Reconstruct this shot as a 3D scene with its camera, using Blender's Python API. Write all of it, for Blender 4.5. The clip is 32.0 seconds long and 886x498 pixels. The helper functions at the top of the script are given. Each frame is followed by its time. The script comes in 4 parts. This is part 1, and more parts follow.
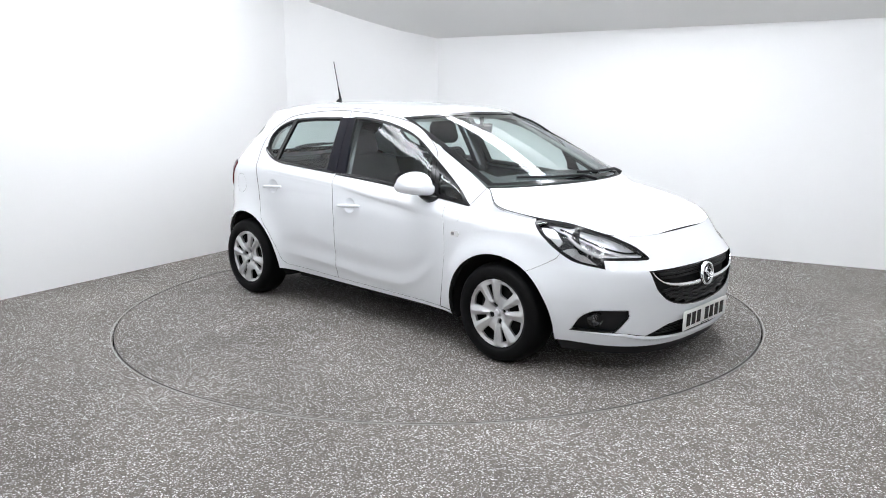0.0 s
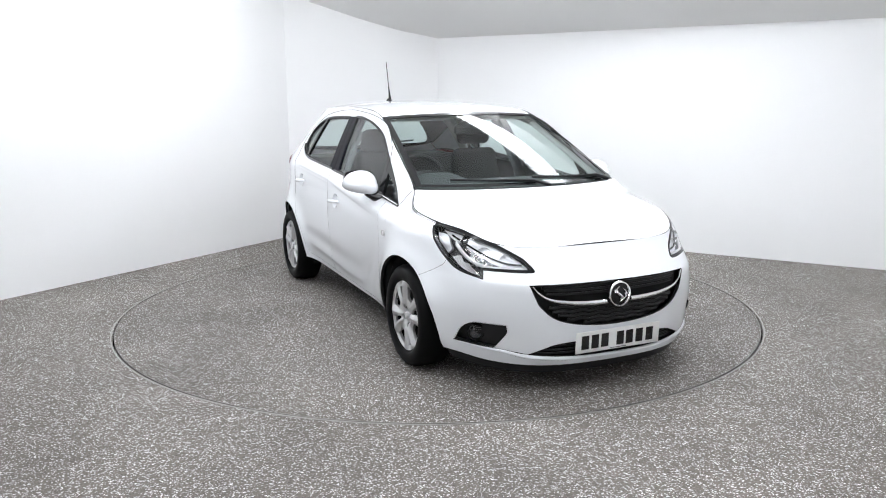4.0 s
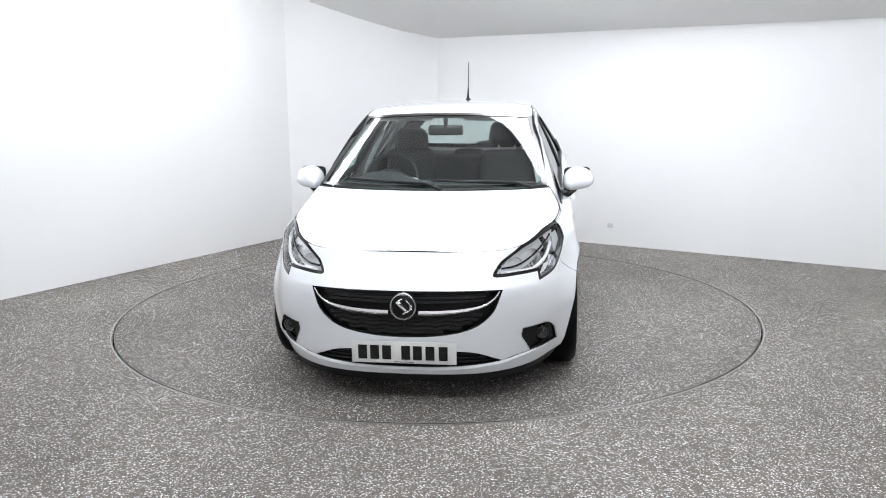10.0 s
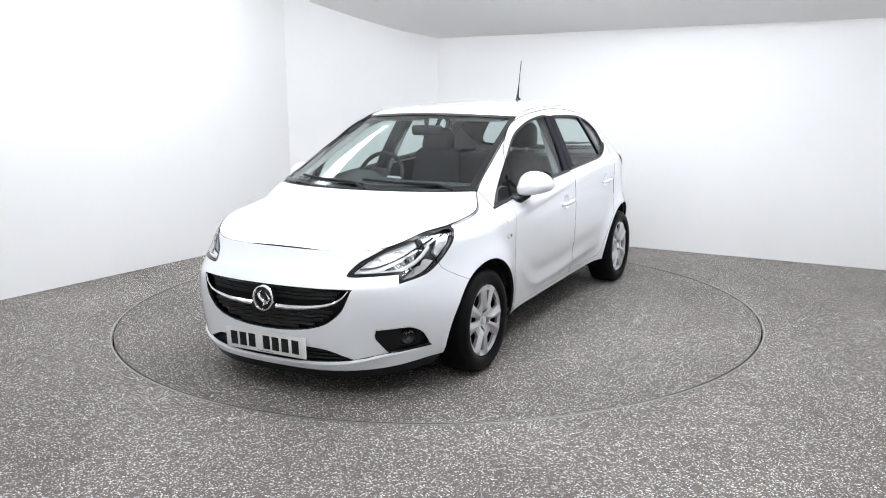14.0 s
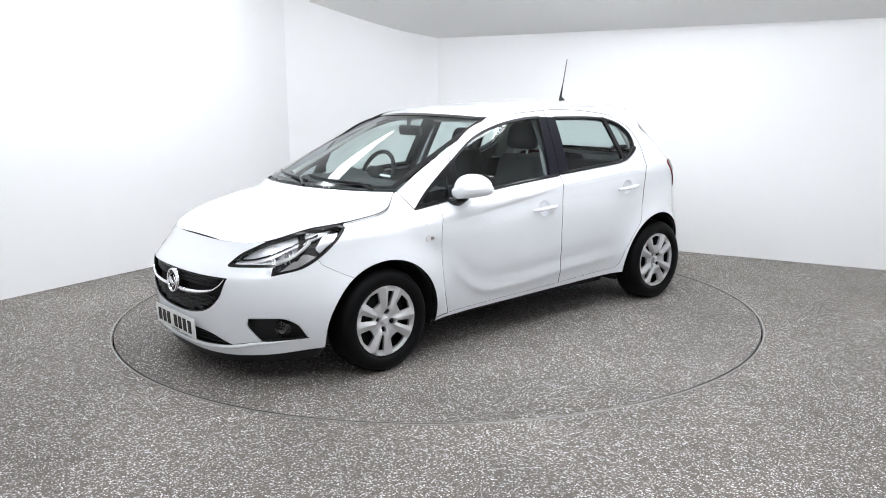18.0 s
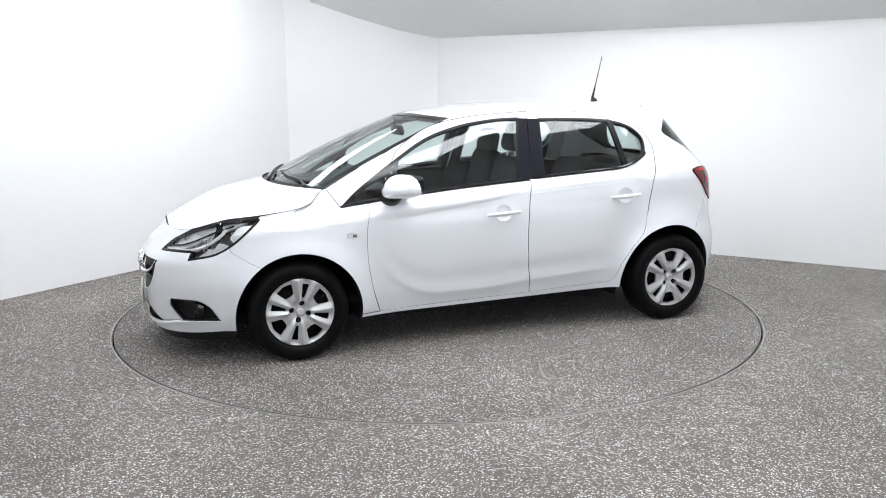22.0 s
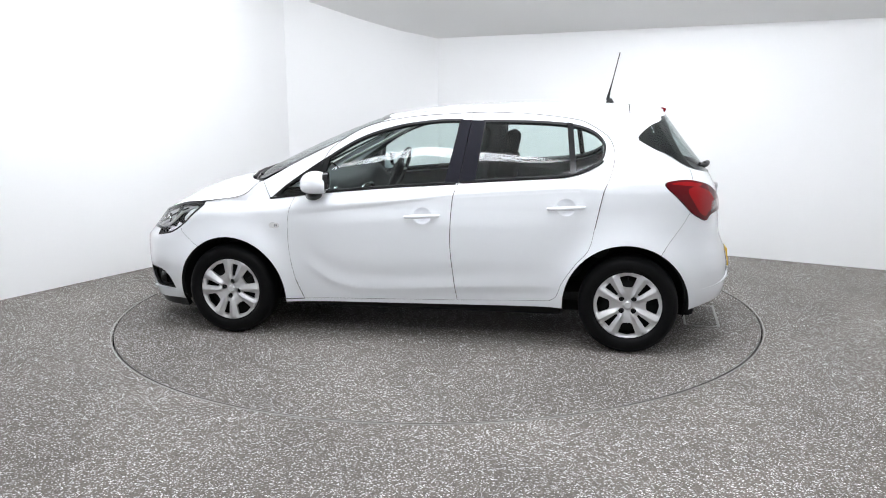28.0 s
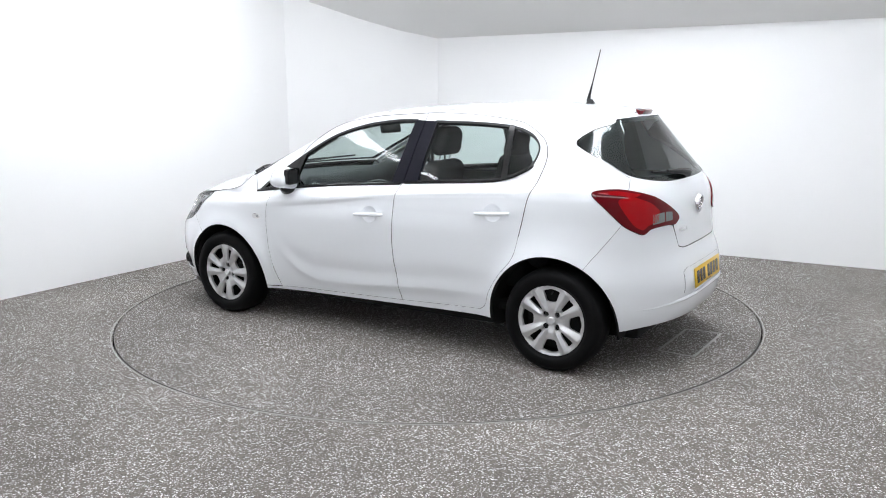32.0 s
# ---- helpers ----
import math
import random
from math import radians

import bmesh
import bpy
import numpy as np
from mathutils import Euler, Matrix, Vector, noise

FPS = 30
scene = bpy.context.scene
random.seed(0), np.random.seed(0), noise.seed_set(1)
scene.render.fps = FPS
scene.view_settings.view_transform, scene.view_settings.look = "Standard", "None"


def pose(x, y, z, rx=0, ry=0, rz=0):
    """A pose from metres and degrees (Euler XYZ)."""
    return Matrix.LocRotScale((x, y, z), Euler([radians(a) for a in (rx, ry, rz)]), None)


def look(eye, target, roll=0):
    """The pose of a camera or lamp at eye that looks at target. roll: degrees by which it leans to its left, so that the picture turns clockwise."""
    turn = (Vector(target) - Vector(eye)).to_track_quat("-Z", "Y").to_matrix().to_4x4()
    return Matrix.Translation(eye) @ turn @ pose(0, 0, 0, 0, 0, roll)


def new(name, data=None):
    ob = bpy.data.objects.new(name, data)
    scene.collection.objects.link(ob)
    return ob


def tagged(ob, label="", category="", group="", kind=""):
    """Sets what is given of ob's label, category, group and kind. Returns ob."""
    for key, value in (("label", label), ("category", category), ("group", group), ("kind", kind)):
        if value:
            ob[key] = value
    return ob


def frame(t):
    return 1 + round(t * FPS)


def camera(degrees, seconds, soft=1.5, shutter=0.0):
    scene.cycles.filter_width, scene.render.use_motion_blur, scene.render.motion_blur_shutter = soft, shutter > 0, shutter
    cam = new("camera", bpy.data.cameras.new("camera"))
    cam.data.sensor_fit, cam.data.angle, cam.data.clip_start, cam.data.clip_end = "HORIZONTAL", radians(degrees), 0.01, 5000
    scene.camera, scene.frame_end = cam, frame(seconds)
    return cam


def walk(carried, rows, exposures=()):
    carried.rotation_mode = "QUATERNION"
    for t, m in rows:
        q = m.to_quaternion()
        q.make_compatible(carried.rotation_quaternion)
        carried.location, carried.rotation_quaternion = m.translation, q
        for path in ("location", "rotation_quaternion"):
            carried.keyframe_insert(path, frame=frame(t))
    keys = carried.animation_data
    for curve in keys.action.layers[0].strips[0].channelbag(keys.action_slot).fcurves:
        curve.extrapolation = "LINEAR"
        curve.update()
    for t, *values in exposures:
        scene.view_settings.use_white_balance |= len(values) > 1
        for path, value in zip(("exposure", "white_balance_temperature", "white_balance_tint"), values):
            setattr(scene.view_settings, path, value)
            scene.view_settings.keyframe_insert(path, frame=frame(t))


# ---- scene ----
from mathutils import geometry

# camera: it stands still
cam = camera(56.295, 32.0, soft=1.0)
EYE = (0.0, -5.9156, 1.5393)
AIM = (0.00657 + 0.0, -5.9156 + 0.98235, 1.5393 - 0.18688)
STAND = look(EYE, AIM, -0.431)
walk(cam, [(0.0, STAND), (32.0, STAND)], exposures=[(0.0, 0.0), (32.0, 0.0)])

# a closed white studio: no daylight, a faint grey world
world = bpy.data.worlds.new("world")
world.use_nodes = True
world.node_tree.nodes["Background"].inputs[0].default_value = (0.8, 0.8, 0.82, 1)
world.node_tree.nodes["Background"].inputs[1].default_value = 0.02
scene.world = world
LAMP_STRENGTH = 12.3
# ---- materials ----
def material(name, colour, rough=0.5, metal=0.0, coat=0.0, grain=0.0, scale=60.0, bump=0.0, spots=0.0, glow=0.0, glass=0.0, ior=1.45, tone=0.0):
    """A Principled material with two scales of variation: fine grain and broad, faint stains."""
    m = bpy.data.materials.new(name)
    m.use_nodes = True
    n, l = m.node_tree.nodes, m.node_tree.links
    b = n["Principled BSDF"]
    b.inputs["Base Color"].default_value = (*colour, 1)
    b.inputs["Roughness"].default_value = rough
    b.inputs["Metallic"].default_value = metal
    b.inputs["Coat Weight"].default_value = coat
    b.inputs["Coat Roughness"].default_value = 0.03
    b.inputs["IOR"].default_value = ior
    b.inputs["Transmission Weight"].default_value = glass
    if glow:
        b.inputs["Emission Color"].default_value = (*colour, 1)
        b.inputs["Emission Strength"].default_value = glow
    if grain or bump or tone:
        where = n.new("ShaderNodeTexCoord")
        fine = n.new("ShaderNodeTexNoise")
        fine.inputs["Scale"].default_value = scale
        fine.inputs["Detail"].default_value = 4
        l.new(where.outputs["Object"], fine.inputs["Vector"])
        wide = n.new("ShaderNodeTexNoise")
        wide.inputs["Scale"].default_value = 1.3
        wide.inputs["Detail"].default_value = 5
        l.new(where.outputs["Object"], wide.inputs["Vector"])
        mix = n.new("ShaderNodeMix")
        mix.data_type = "RGBA"
        mix.inputs["A"].default_value = (*[c * (1 - grain) for c in colour], 1)
        mix.inputs["B"].default_value = (*[min(1, c * (1 + grain)) for c in colour], 1)
        l.new(fine.outputs["Fac"], mix.inputs["Factor"])
        dim = n.new("ShaderNodeMix")
        dim.data_type = "RGBA"
        dim.blend_type = "MULTIPLY"
        dim.inputs["Factor"].default_value = 1
        ramp = n.new("ShaderNodeMapRange")
        ramp.inputs["To Min"].default_value = 1 - tone
        ramp.inputs["To Max"].default_value = 1 + tone * 0.5
        l.new(wide.outputs["Fac"], ramp.inputs["Value"])
        l.new(mix.outputs["Result"], dim.inputs["A"])
        l.new(ramp.outputs["Result"], dim.inputs["B"])
        l.new(dim.outputs["Result"], b.inputs["Base Color"])
        if bump:
            k = n.new("ShaderNodeBump")
            k.inputs["Strength"].default_value = bump
            k.inputs["Distance"].default_value = 0.002
            l.new(fine.outputs["Fac"], k.inputs["Height"])
            l.new(k.outputs["Normal"], b.inputs["Normal"])
    return m


def speckled(name, low=0.086, high=0.190, dark=0.72, light=1.12):
    """Resin-bound stone floor: small light and dark chips, broad worn and dirty patches."""
    m = bpy.data.materials.new(name)
    m.use_nodes = True
    n, l = m.node_tree.nodes, m.node_tree.links
    b = n["Principled BSDF"]
    b.inputs["Roughness"].default_value = 0.75
    b.inputs["Specular IOR Level"].default_value = 0.3
    where = n.new("ShaderNodeTexCoord")
    chips = n.new("ShaderNodeTexVoronoi")
    chips.inputs["Scale"].default_value = 190
    l.new(where.outputs["Object"], chips.inputs["Vector"])
    grey = n.new("ShaderNodeValToRGB")
    for pos, val in ((0.0, low), (0.25, low + 0.34 * (high - low)), (0.50, low + 0.57 * (high - low)), (0.80, low + 0.8 * (high - low)), (1.0, high)):
        e = grey.color_ramp.elements.new(pos) if 0 < pos < 1 else grey.color_ramp.elements[int(pos)]
        e.color = (val * 1.01, val * 0.895, val * 0.785, 1)
    sep = n.new("ShaderNodeSeparateColor")
    l.new(chips.outputs["Color"], sep.inputs["Color"])
    l.new(sep.outputs["Red"], grey.inputs["Fac"])
    broad = n.new("ShaderNodeTexNoise")
    broad.inputs["Scale"].default_value = 0.9
    broad.inputs["Detail"].default_value = 7
    broad.inputs["Roughness"].default_value = 0.6
    l.new(where.outputs["Object"], broad.inputs["Vector"])
    ramp = n.new("ShaderNodeMapRange")
    ramp.inputs["From Min"].default_value, ramp.inputs["From Max"].default_value = 0.3, 0.7
    ramp.inputs["To Min"].default_value, ramp.inputs["To Max"].default_value = dark, light
    l.new(broad.outputs["Fac"], ramp.inputs["Value"])
    clump = n.new("ShaderNodeTexNoise")
    clump.inputs["Scale"].default_value = 90
    clump.inputs["Detail"].default_value = 3
    l.new(where.outputs["Object"], clump.inputs["Vector"])
    both = n.new("ShaderNodeMapRange")
    both.inputs["From Min"].default_value, both.inputs["From Max"].default_value = 0.3, 0.7
    both.inputs["To Min"].default_value, both.inputs["To Max"].default_value = 0.86, 1.14
    l.new(clump.outputs["Fac"], both.inputs["Value"])
    times = n.new("ShaderNodeMath")
    times.operation = "MULTIPLY"
    l.new(ramp.outputs["Result"], times.inputs[0])
    l.new(both.outputs["Result"], times.inputs[1])
    dim = n.new("ShaderNodeMix")
    dim.data_type, dim.blend_type = "RGBA", "MULTIPLY"
    dim.inputs["Factor"].default_value = 1
    l.new(grey.outputs["Color"], dim.inputs["A"])
    l.new(times.outputs["Value"], dim.inputs["B"])
    l.new(dim.outputs["Result"], b.inputs["Base Color"])
    k = n.new("ShaderNodeBump")
    k.inputs["Strength"].default_value, k.inputs["Distance"].default_value = 0.08, 0.002
    l.new(chips.outputs["Distance"], k.inputs["Height"])
    l.new(k.outputs["Normal"], b.inputs["Normal"])
    return m


def clear(name, tint, rough=0.0, least=0.06):
    """Thin tinted glass: a clear sheet with a mirror gloss."""
    m = bpy.data.materials.new(name)
    m.use_nodes = True
    n, l = m.node_tree.nodes, m.node_tree.links
    n.remove(n["Principled BSDF"])
    thin, gloss, mix = n.new("ShaderNodeBsdfTransparent"), n.new("ShaderNodeBsdfGlossy"), n.new("ShaderNodeMixShader")
    edge, steep, fres = n.new("ShaderNodeLayerWeight"), n.new("ShaderNodeMath"), n.new("ShaderNodeMapRange")
    edge.inputs["Blend"].default_value = 0.5
    steep.operation = "POWER"
    steep.inputs[1].default_value = 5.0
    l.new(edge.outputs["Facing"], steep.inputs[0])
    l.new(steep.outputs[0], fres.inputs["Value"])
    fres.inputs["To Min"].default_value = least
    fres.inputs["To Max"].default_value = 0.95
    thin.inputs["Color"].default_value = (*tint, 1)
    gloss.inputs["Roughness"].default_value = rough
    l.new(fres.outputs[0], mix.inputs[0])
    l.new(thin.outputs[0], mix.inputs[1])
    l.new(gloss.outputs[0], mix.inputs[2])
    l.new(mix.outputs[0], n["Material Output"].inputs["Surface"])
    return m


PAINT = material("white_paint", (0.82, 0.84, 0.87), 0.35, coat=1.0)
CLEAR_WHITE = material("milky_lens", (0.75, 0.75, 0.76), 0.1, coat=1.0)
BLACK = material("black_plastic", (0.012, 0.012, 0.013), 0.45, grain=0.2, scale=400, bump=0.1, ior=1.35)
GLOSS_BLACK = material("gloss_black", (0.008, 0.008, 0.009), 0.12)
PILLAR = material("satin_black_film", (0.008, 0.008, 0.013), 0.5, ior=1.2)
DARK = material("dark_liner", (0.006, 0.006, 0.006), 0.9)
RUBBER = material("tyre_rubber", (0.0045, 0.0045, 0.005), 0.5, ior=1.2, grain=0.25, scale=90, bump=0.15)
SILVER = material("silver_wheel_paint", (0.62, 0.62, 0.63), 0.40, metal=0.75)
CHROME = material("chrome", (0.82, 0.82, 0.84), 0.06, metal=1.0)
SATIN = material("satin_reflector", (0.78, 0.79, 0.81), 0.28, metal=0.7)
LAMP_BODY = material("lamp_body_silver", (0.60, 0.61, 0.63), 0.3, metal=0.25)
LAMP_GREY = material("lamp_housing_grey", (0.45, 0.45, 0.47), 0.22, metal=0.8)
LAMP_DARK = material("lamp_housing_dark", (0.05, 0.05, 0.055), 0.25, grain=0.2, scale=120)
SEAT = material("dark_seat_cloth", (0.022, 0.023, 0.025), 0.9, grain=0.2, scale=140, bump=0.1)
TRIM = material("charcoal_trim", (0.036, 0.039, 0.041), 0.7, grain=0.2, scale=250, bump=0.2)
LINING = material("grey_headlining", (0.42, 0.42, 0.41), 0.9, grain=0.1, scale=300)
GLASS = clear("tinted_glass", (0.82, 0.90, 0.885))
DARK_GLASS = clear("rear_glass", (0.64, 0.71, 0.70))
LENS = clear("clear_lens", (0.97, 0.975, 0.98), least=0.045)
RED = material("red_lens", (0.33, 0.003, 0.006), 0.06, ior=1.3)
DEEP_RED = material("deep_red_lens", (0.11, 0.002, 0.005), 0.06, ior=1.3)
SMOKE = material("smoked_lens", (0.16, 0.15, 0.15), 0.1, coat=1.0)
PLATE_WHITE = material("plate_white", (0.80, 0.80, 0.78), 0.35)
PLATE_YELLOW = material("plate_yellow", (0.78, 0.50, 0.02), 0.35)
WALL_PAINT = material("white_wall_paint", (0.90, 0.90, 0.90), 0.65, grain=0.012, scale=90, bump=0.05, tone=0.03)
CEILING_PAINT = material("ceiling_paint", (0.83, 0.83, 0.82), 0.75, grain=0.012, scale=90, tone=0.03)
FLOOR = speckled("stone_chip_floor")
TABLE_FLOOR = speckled("worn_stone_chip_floor", 0.090, 0.166, 0.70, 1.10)
STEEL = material("worn_steel_edge", (0.36, 0.35, 0.33), 0.45, metal=0.7, grain=0.3, scale=80)
HATCH_STEEL = material("light_steel_edge", (0.36, 0.35, 0.33), 0.5, metal=0.3, grain=0.2, scale=90)
LAMP_WHITE = material("lamp_diffuser", (0.92, 0.95, 1.0), 0.5, glow=LAMP_STRENGTH)
# ---- the car's skin: smooth functions of its length, height and half width ----
def curve(text):
    """A smooth curve through 'a:b' pairs, as a function of a."""
    xs, ys = np.array([[float(v) for v in q.split(":")] for q in text.split()]).T
    h = np.diff(xs)
    d = np.diff(ys) / h
    m = np.zeros(len(xs))
    m[0], m[-1] = d[0], d[-1]
    for i in range(1, len(xs) - 1):
        if d[i - 1] * d[i] > 0:
            w1, w2 = 2 * h[i] + h[i - 1], h[i] + 2 * h[i - 1]
            m[i] = (w1 + w2) / (w1 / d[i - 1] + w2 / d[i])

    def f(x):
        x = np.asarray(x, float)
        i = np.clip(np.searchsorted(xs, x) - 1, 0, len(xs) - 2)
        t = (x - xs[i]) / h[i]
        e = np.where(t < 0, m[0] * (x - xs[0]), np.where(t > 1, m[-1] * (x - xs[-1]), 0))
        t = np.clip(t, 0, 1)
        return (ys[i] * (1 + 2 * t) * (1 - t) ** 2 + h[i] * m[i] * t * (1 - t) ** 2
                + ys[i + 1] * t * t * (3 - 2 * t) + h[i] * m[i + 1] * t * t * (t - 1) + e)
    return f


nose_x = curve("0.10:2.03 0.17:2.068 0.25:2.088 0.35:2.095 0.50:2.10 0.57:2.098 0.62:2.06 0.68:2.00 0.753:1.94 0.82:1.90 0.95:1.84")
tail_x = curve("0.20:-1.79 0.26:-1.846 0.36:-1.876 0.46:-1.879 0.56:-1.860 0.66:-1.824 0.80:-1.807 0.90:-1.797 1.0:-1.762 1.1:-1.692 1.2:-1.612 1.3:-1.538 1.38:-1.478 1.43:-1.44")
belt_z = curve("-1.9:1.03 -1.25:1.045 -0.87:1.035 -0.23:0.993 0.19:0.963 0.6:0.925 0.98:0.878 1.5:0.84 2.1:0.80")
belt_y = curve("-1.9:0.80 -1.3:0.795 -1.0:0.783 -0.2:0.772 0.6:0.768 0.98:0.762 1.3:0.77 2.1:0.80")
rail_z = curve("-1.9:1.36 -1.5:1.385 -1.1:1.418 -0.5:1.434 0.0:1.42 0.22:1.383 0.4:1.31 0.6:1.217 0.8:1.12 1.06:0.988 1.25:0.955 2.1:0.9")
rail_y = curve("-1.9:0.53 -1.5:0.535 -1.1:0.54 -0.4:0.55 0.0:0.565 0.22:0.575 0.6:0.632 1.06:0.692 1.25:0.735 2.1:0.76")
low_y = curve("0.10:0.74 0.18:0.772 0.26:0.795 0.36:0.815 0.55:0.836 0.74:0.842 0.84:0.836")
crease_z = curve("-1.9:1.0 -1.34:0.985 -0.64:0.945 -0.19:0.912 0.16:0.862 0.57:0.812 1.2:0.75")
blade_z = curve("-1.2:0.40 -0.65:0.385 -0.2:0.362 0.15:0.335 0.40:0.332 0.55:0.37 0.68:0.45 0.80:0.56")
XR, XF = -0.95, 0.90
LR, LS, LF = 1.30, XF - XR, 1.60


def step(a, b, x):
    t = np.clip((np.asarray(x, float) - a) / (b - a), 0, 1)
    return t * t * (3 - 2 * t)


def side_y(x, z):
    """Half width of the body at x and z, before the rounding of nose and tail."""
    x, z = np.asarray(x, float), np.asarray(z, float)
    zb, yb, zr, yr = belt_z(x), belt_y(x), rail_z(x), rail_y(x)
    zk = zb - 0.085
    low = low_y(np.minimum(z, 0.84)) + 0.0 * x
    k = np.clip((z - zk) / (zb - zk), 0, 1)
    y0 = low_y(np.minimum(zk, 0.84))
    low = np.where(z > zk, y0 + (yb - y0) * k ** 1.7, low)
    v = np.clip((z - zb) / np.maximum(zr - zb, 0.03), 0, None)
    up = yb + (yr - yb) * v + 0.035 * v * (1 - np.minimum(v, 1.0)) * np.minimum(1, (zr - zb) / 0.3) - np.where(v > 1, 0.5 * (v - 1) ** 2, 0)
    y = np.where(z > zb, up, low)
    on_door = step(-1.9, -1.0, x) * step(0.92, 0.30, x)
    c = z - crease_z(x)
    y = y - 0.006 * np.where(c > 0, np.exp(-(c / 0.014) ** 2), np.exp(-(c / 0.055) ** 2)) * on_door
    d = z - blade_z(x)
    y = y - np.where(d > 0, 0.008 * np.exp(-((d - 0.075) / 0.055) ** 2), 0.012 * (1 - np.exp(-(d / 0.035) ** 2))) * step(-1.0, -0.5, x) * step(0.80, 0.55, x)
    y = y + 0.030 * step(1.25, 1.5, x) * step(0.62, 0.42, z)
    for wx in (1.252, -1.255):
        r = np.hypot(x - wx, z - 0.29)
        y = y + (0.040 if wx > 0 else 0.042) * np.exp(-((r - 0.330) / 0.10) ** 2) * step(0.1, 0.25, z)
    return y


def cap_table(p, q):
    psi = np.linspace(0, np.pi / 2, 600)
    lo, hi = np.zeros(600), np.full(600, 2.0)
    for _ in range(50):
        r = (lo + hi) / 2
        big = (r * np.sin(psi)) ** p + (r * np.cos(psi)) ** q > 1
        lo, hi = np.where(big, lo, r), np.where(big, r, hi)
    t, h = r * np.sin(psi), r * np.cos(psi)
    t[0], h[0], t[-1], h[-1] = 0, 1, 1, 0
    return psi / (np.pi / 2), t, h


CAP_F, CAP_R = cap_table(3.0, 3.0), cap_table(3.3, 3.3)


def skin(s, z):
    """The outer skin: s runs round the plan from the tail's middle over the left side to the nose's middle."""
    s, z = np.asarray(s, float), np.asarray(z, float)
    f, r = np.clip((s - LR - LS) / LF, 0, 1), np.clip((LR - s) / LR, 0, 1)
    tf, hf = np.interp(f, CAP_F[0], CAP_F[1]), np.interp(f, CAP_F[0], CAP_F[2])
    tr, hr = np.interp(r, CAP_R[0], CAP_R[1]), np.interp(r, CAP_R[0], CAP_R[2])
    x = np.where(s > LR + LS, XF + (nose_x(z) - XF) * tf, np.where(s < LR, XR + (tail_x(z) - XR) * tr, XR + s - LR))
    return np.stack([x, side_y(x, z) * hf * hr, z + 0 * x], -1)


def at_x(x, z):
    """s of the point of the skin's left side that lies at x and z."""
    if x > XF:
        return LR + LS + LF * float(np.interp(min(1, (x - XF) / (nose_x(z) - XF)), CAP_F[1], CAP_F[0]))
    if x < XR:
        return LR - LR * float(np.interp(min(1, (x - XR) / (tail_x(z) - XR)), CAP_R[1], CAP_R[0]))
    return LR + x - XR


def at_y(y, z, nose=True):
    """s of the point of nose or tail that lies y beside the middle at height z."""
    cap, xa, xe = (CAP_F, XF, float(nose_x(z))) if nose else (CAP_R, XR, float(tail_x(z)))
    x = xe
    for _ in range(12):
        h = min(1, y / float(side_y(x, z)))
        k = float(np.interp(-h, -cap[2], cap[0]))
        x = xa + (xe - xa) * float(np.interp(k, cap[0], cap[1]))
    return LR + LS + LF * k if nose else LR - LR * k
# ---- helpers for meshes ----
def mesh_object(name, verts, faces, mat, parent=None, label="", smooth=False, normals=None):
    me = bpy.data.meshes.new(name)
    me.from_pydata([tuple(v) for v in verts], [], [tuple(int(i) for i in f) for f in faces])
    me.materials.append(mat)
    if smooth:
        me.polygons.foreach_set("use_smooth", [True] * len(me.polygons))
    me.update()
    if normals is not None:
        me.normals_split_custom_set_from_vertices([tuple(v) for v in normals])
    ob = new(name, me)
    ob.parent = parent
    if label:
        tagged(ob, label)
    return ob


def part(name, bm, mat, parent, label="", smooth=True, angle=0.6):
    """Links a bmesh as one mesh under a thing or a part; edges sharper than angle stay crisp."""
    bmesh.ops.recalc_face_normals(bm, faces=bm.faces)
    for e in bm.edges:
        e.smooth = not (len(e.link_faces) == 2 and e.calc_face_angle(0) > angle)
    for f in bm.faces:
        f.smooth = smooth
    me = bpy.data.meshes.new(name)
    bm.to_mesh(me)
    bm.free()
    me.materials.append(mat)
    ob = new(name, me)
    ob.parent = parent
    if label:
        tagged(ob, label)
    return ob


def box(bm, lo, hi, bevel=0.0, turn=None, segments=2):
    """Adds a box from lo to hi with rounded edges, moved by turn."""
    c, d = (Vector(lo) + Vector(hi)) / 2, Vector(hi) - Vector(lo)
    made = bmesh.ops.create_cube(bm, size=1, matrix=Matrix.Translation(c) @ Matrix.Diagonal((*d, 1)))["verts"]
    if bevel:
        edges = list({e for v in made for e in v.link_edges})
        made = bmesh.ops.bevel(bm, geom=edges, offset=bevel, segments=segments, profile=0.5, affect="EDGES")["verts"]
    if turn is not None:
        bmesh.ops.transform(bm, matrix=turn, verts=list({v for v in made}))
    return bm


def lathe(bm, profile, steps=48, turn=None, closed=False):
    """Adds a profile of (radius, along) turned round the y axis."""
    rings = []
    for k in range(steps):
        a = 2 * math.pi * k / steps
        rings.append([bm.verts.new((r * math.cos(a), y, r * math.sin(a))) for r, y in profile])
    for k in range(steps):
        a, b = rings[k], rings[(k + 1) % steps]
        for i in range(len(profile) - 1):
            bm.faces.new((a[i], a[i + 1], b[i + 1], b[i]))
    if turn is not None:
        bmesh.ops.transform(bm, matrix=turn, verts=[v for r in rings for v in r])
    return bm


